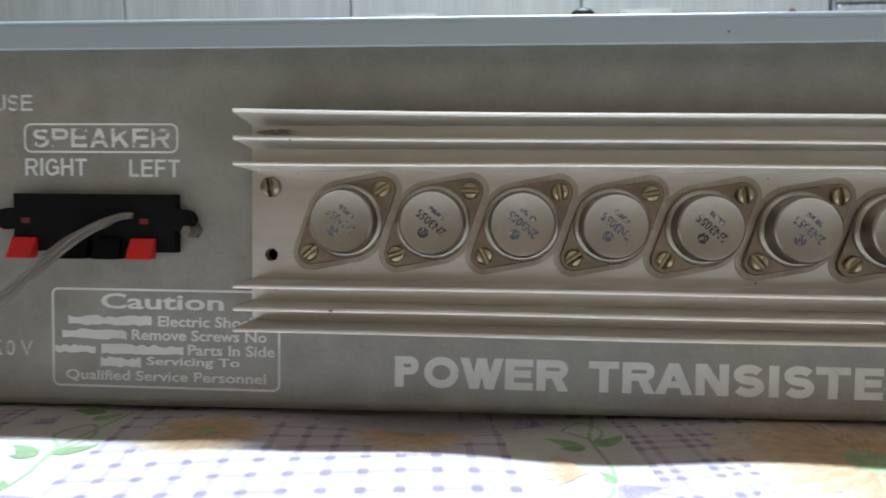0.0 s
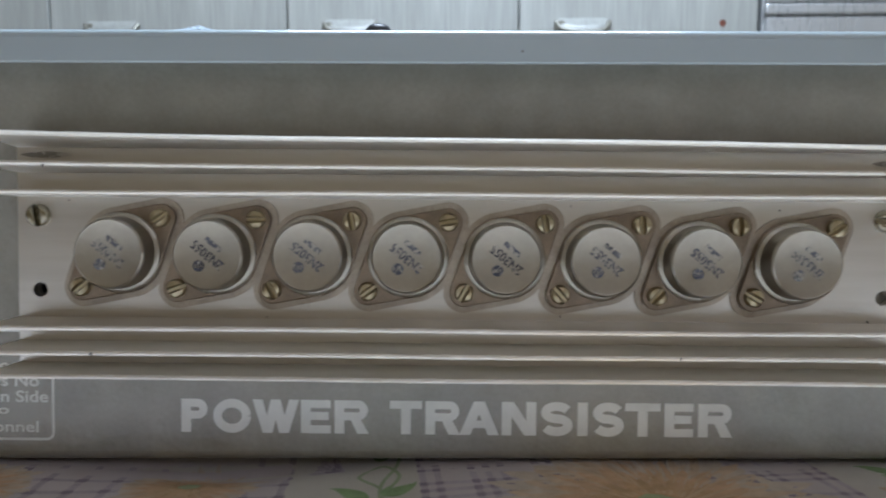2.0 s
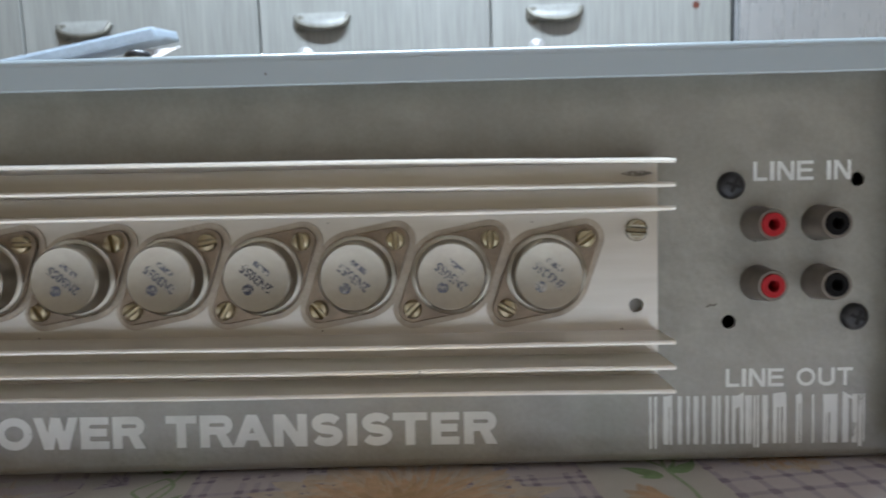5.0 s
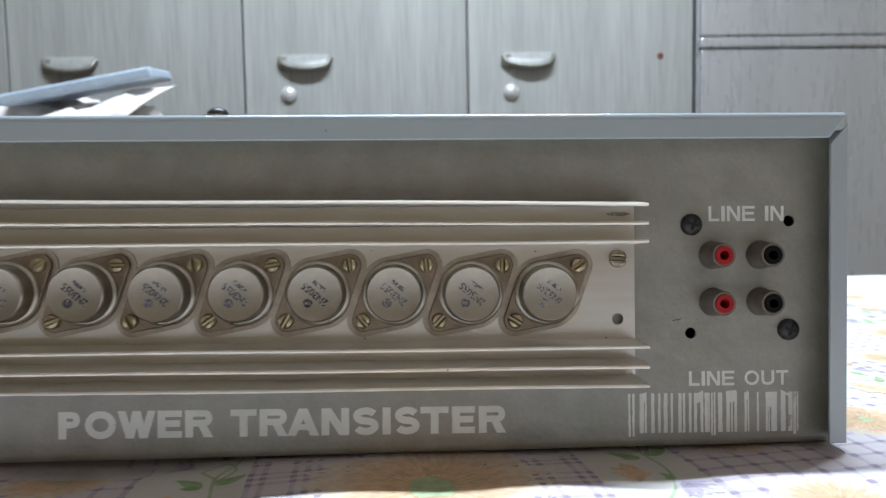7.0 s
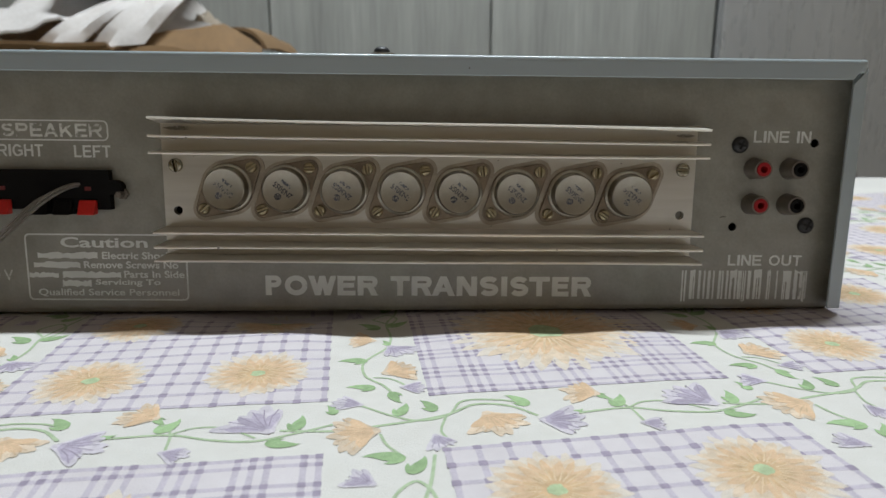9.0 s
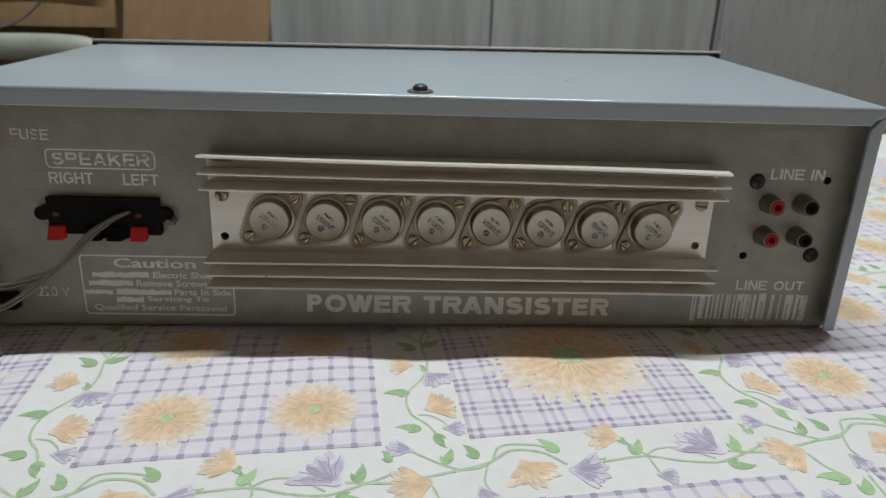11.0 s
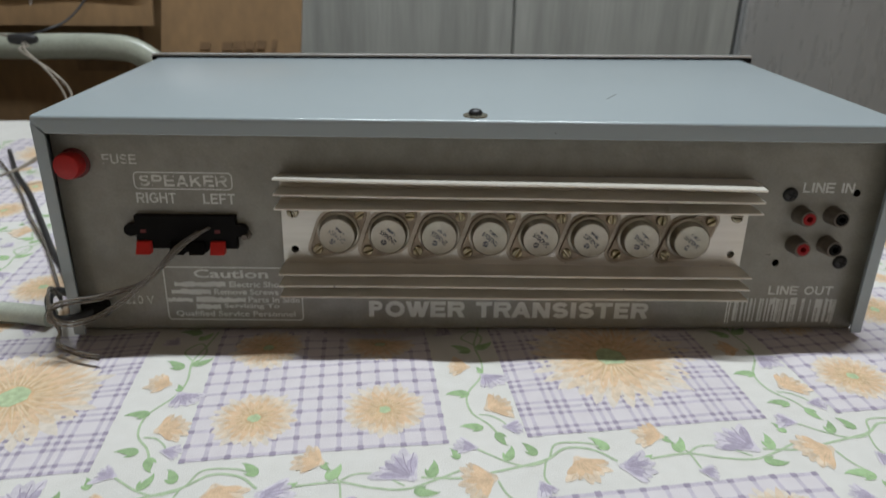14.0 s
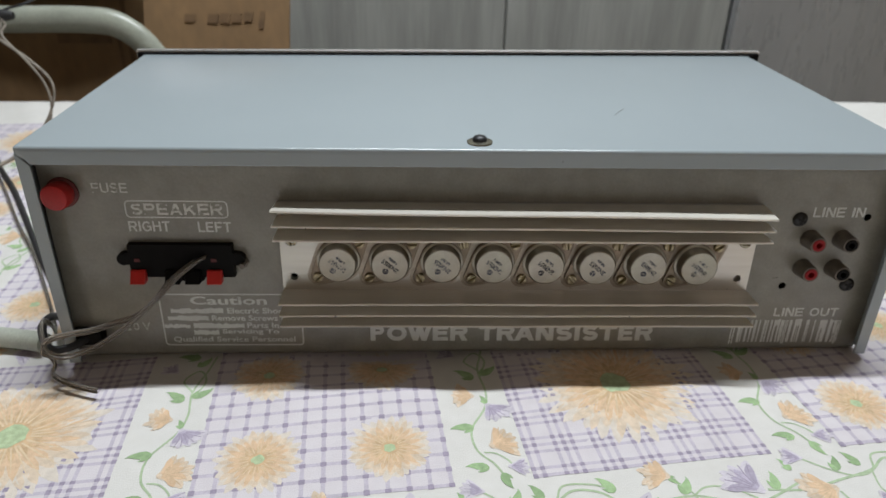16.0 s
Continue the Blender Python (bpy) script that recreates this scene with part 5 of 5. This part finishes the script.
SLOTS = ((35, 40), (0, 20), (100, 120), (10, 35), (100, 60), (95, 130), (88, 45), (35, 150))
STAMPS = (INK_FAINT, INK, INK_MID, INK_MID, INK, INK_MID, INK_MID, INK_FAINT)
for k in range(8):
    tx, tz = -0.0966 + 0.02732 * k, 0.0690 - 0.00022 * k
    q = part("power_transistor", plate(turned(rhomb(0.0118, 0.0040, 0.01508), tx, tz), [], SY - 0.0021, 0.0015), FLANGE, amp, "metal-can power transistor on a lozenge flange", bevel=0.0003)
    part("mica_washer", plate(turned(rhomb(0.0134, 0.0058, 0.01520), tx, tz), [], SY - 0.0005 - 0.00004 * (k % 2), 0.00045), MICA, q, "greasy translucent mica washer")
    fy = SY - 0.0021
    part("can", lathe([(0.0115, 0.0), (0.0115, 0.0008), (0.0111, 0.0012), (0.0103, 0.0013), (0.0101, 0.0017), (0.0099, 0.0062), (0.0097, 0.0069), (0.0092, 0.00735), (0.0087, 0.0072), (0.0, 0.0072)], (tx, fy, tz), 40), CAN, q, "round nickel-plated can", smooth=True)
    c, s = math.cos(radians(AXIS)) * 0.01508, math.sin(radians(AXIS)) * 0.01508
    slot_screw(tx + c, fy, tz + s, 0.0027, SLOTS[k][0], BRASS, q)
    slot_screw(tx - c, fy, tz - s, 0.0027, SLOTS[k][1], BRASS, q)
    ink = STAMPS[k]
    ty = fy - 0.00735
    lettering("part_number", "2N3055", (tx - 0.0052, tz - 0.0014), (tx + 0.0052, tz + 0.0013), ty, ink, q, 0.025, 140)
    bars = box((-0.0027, 0, -0.0007), (0.0027, 0.0001, 0.0007))
    bars.transform(Matrix.Translation((tx + 0.0016, ty, tz + 0.0029)) @ Matrix.Rotation(radians(-140), 4, "Y"))
    part("date_stamp", bars, INK_FAINT, q)
    part("round_stamp", plate(circle(tx - 0.0024, tz - 0.0030, 0.0016, 18), [[(tx - 0.0034 + 0.0008 * i + e[0], tz - 0.0036 + e[1]) for e in ((0, 0), (0.0003, 0), (0.0003, 0.0012), (0, 0.0012))] for i in (0, 1, 2)], ty, 0.0001), ink, q)

# ---- wires ----
def here(x, y, z):
    return STAND @ Vector((x, y, z))


speaker_wire = tagged(new("speaker_wire"), "clear twin speaker wire looped out of the push terminals", "wire")
WA = [here(-0.1735, 0.001, 0.0680), here(-0.1745, -0.006, 0.0665), here(-0.1830, -0.013, 0.0600), here(-0.1925, -0.020, 0.0490), here(-0.2030, -0.021, 0.0395), here(-0.2140, -0.021, 0.0310), here(-0.2270, -0.022, 0.0235), here(-0.2385, -0.026, 0.0215), here(-0.2450, -0.029, 0.0260), here(-0.2475, -0.026, 0.0345), here(-0.2490, -0.020, 0.0390), here(-0.2520, -0.008, 0.0300), here(-0.2610, 0.008, 0.0160), Vector((-0.275, 0.032, 0.0045)), Vector((-0.301, 0.073, 0.003)), Vector((-0.332, 0.120, 0.003)), Vector((-0.367, 0.167, 0.003)), Vector((-0.429, 0.256, 0.003)), Vector((-0.50, 0.345, 0.003))]
WB = [here(-0.1640, 0.001, 0.0690), here(-0.1690, -0.007, 0.0690), here(-0.1790, -0.013, 0.0620), here(-0.1900, -0.018, 0.0510), here(-0.2010, -0.019, 0.0420), here(-0.2120, -0.019, 0.0380), here(-0.2240, -0.022, 0.0350), here(-0.2360, -0.026, 0.0345), here(-0.2440, -0.030, 0.0330), here(-0.2470, -0.030, 0.0270), here(-0.2460, -0.026, 0.0220), here(-0.2470, -0.022, 0.0140), Vector((-0.2480, -0.024, 0.005)), Vector((-0.2350, -0.030, 0.0030)), Vector((-0.2215, -0.0345, 0.0030))]
for line, shift in ((WA, (0, 0, 0)), (WA, (0.0011, -0.0006, 0.0026)), (WB, (0, 0, 0)), (WB, (0.0009, -0.0004, 0.0025))):
    part("sheath", tube([p + Vector(shift) * (1 if i > 1 else 0.4) for i, p in enumerate(line)], 0.00080, 10, 6), CLEAR, speaker_wire, "clear plastic sheath", smooth=True)
    part("wire_core", tube([p + Vector(shift) * (1 if i > 1 else 0.4) for i, p in enumerate(line)], 0.00034, 8, 6), CORE, speaker_wire, "dark stranded core", smooth=True)

mains = tagged(new("mains_cord"), "black mains cord bent round the case corner", "cord")
part("cord", tube([here(-0.2360, -0.006, 0.0215), here(-0.2420, -0.014, 0.0205), here(-0.2510, -0.017, 0.0220), here(-0.2565, -0.010, 0.0300), here(-0.2590, 0.004, 0.0290), here(-0.2680, 0.030, 0.0160), Vector((-0.290, 0.068, 0.0045)), Vector((-0.318, 0.106, 0.003)), Vector((-0.343, 0.143, 0.003)), Vector((-0.368, 0.180, 0.003)), Vector((-0.408, 0.238, 0.003)), Vector((-0.451, 0.295, 0.003)), Vector((-0.50, 0.37, 0.003))], 0.0022, 10, 6), CORD, mains, smooth=True)

loose = tagged(new("loose_wire"), "pale twisted wire pair hanging down from a chair back", "wire")
HA = [(-0.66, 0.655, 0.092), (-0.60, 0.60, 0.093), (-0.54, 0.52, 0.094), (-0.452, 0.36, 0.110), (-0.404, 0.305, 0.098), (-0.388, 0.295, 0.080), (-0.385, 0.290, 0.060), (-0.393, 0.280, 0.038), (-0.422, 0.262, 0.018), (-0.47, 0.235, 0.005)]
for shift in ((0, 0, 0), (0.0055, 0.002, 0.001)):
    part("strand", tube([Vector(p) + Vector(shift) * math.cos(i * 1.3) for i, p in enumerate(HA)], 0.0012, 8, 6), PALE_WIRE, loose, smooth=True)
part("plug", lathe([(0.0, 0.0), (0.006, 0.0), (0.007, 0.006), (0.007, 0.026), (0.004, 0.034), (0.0, 0.034)], (-0.588, 0.566, 0.096), 14, "x"), CORD, loose, "small black plug", smooth=True)
part("black_lead", tube([(-0.583, 0.60, 0.098), (-0.56, 0.61, 0.104), (-0.545, 0.64, 0.115), (-0.540, 0.69, 0.140), (-0.55, 0.74, 0.170)], 0.0016, 8, 6), CORD, loose, "thin black lead", smooth=True)
sleeve = tagged(part("cord_sleeve", tube([Vector((-0.267, 0.006, 0.0056)), Vector((-0.285, 0.0105, 0.0056)), Vector((-0.312, 0.015, 0.0056))], 0.0058, 12, 4), PALE, smooth=True), "pale green plastic cord sleeve lying on cloth", "sleeve")
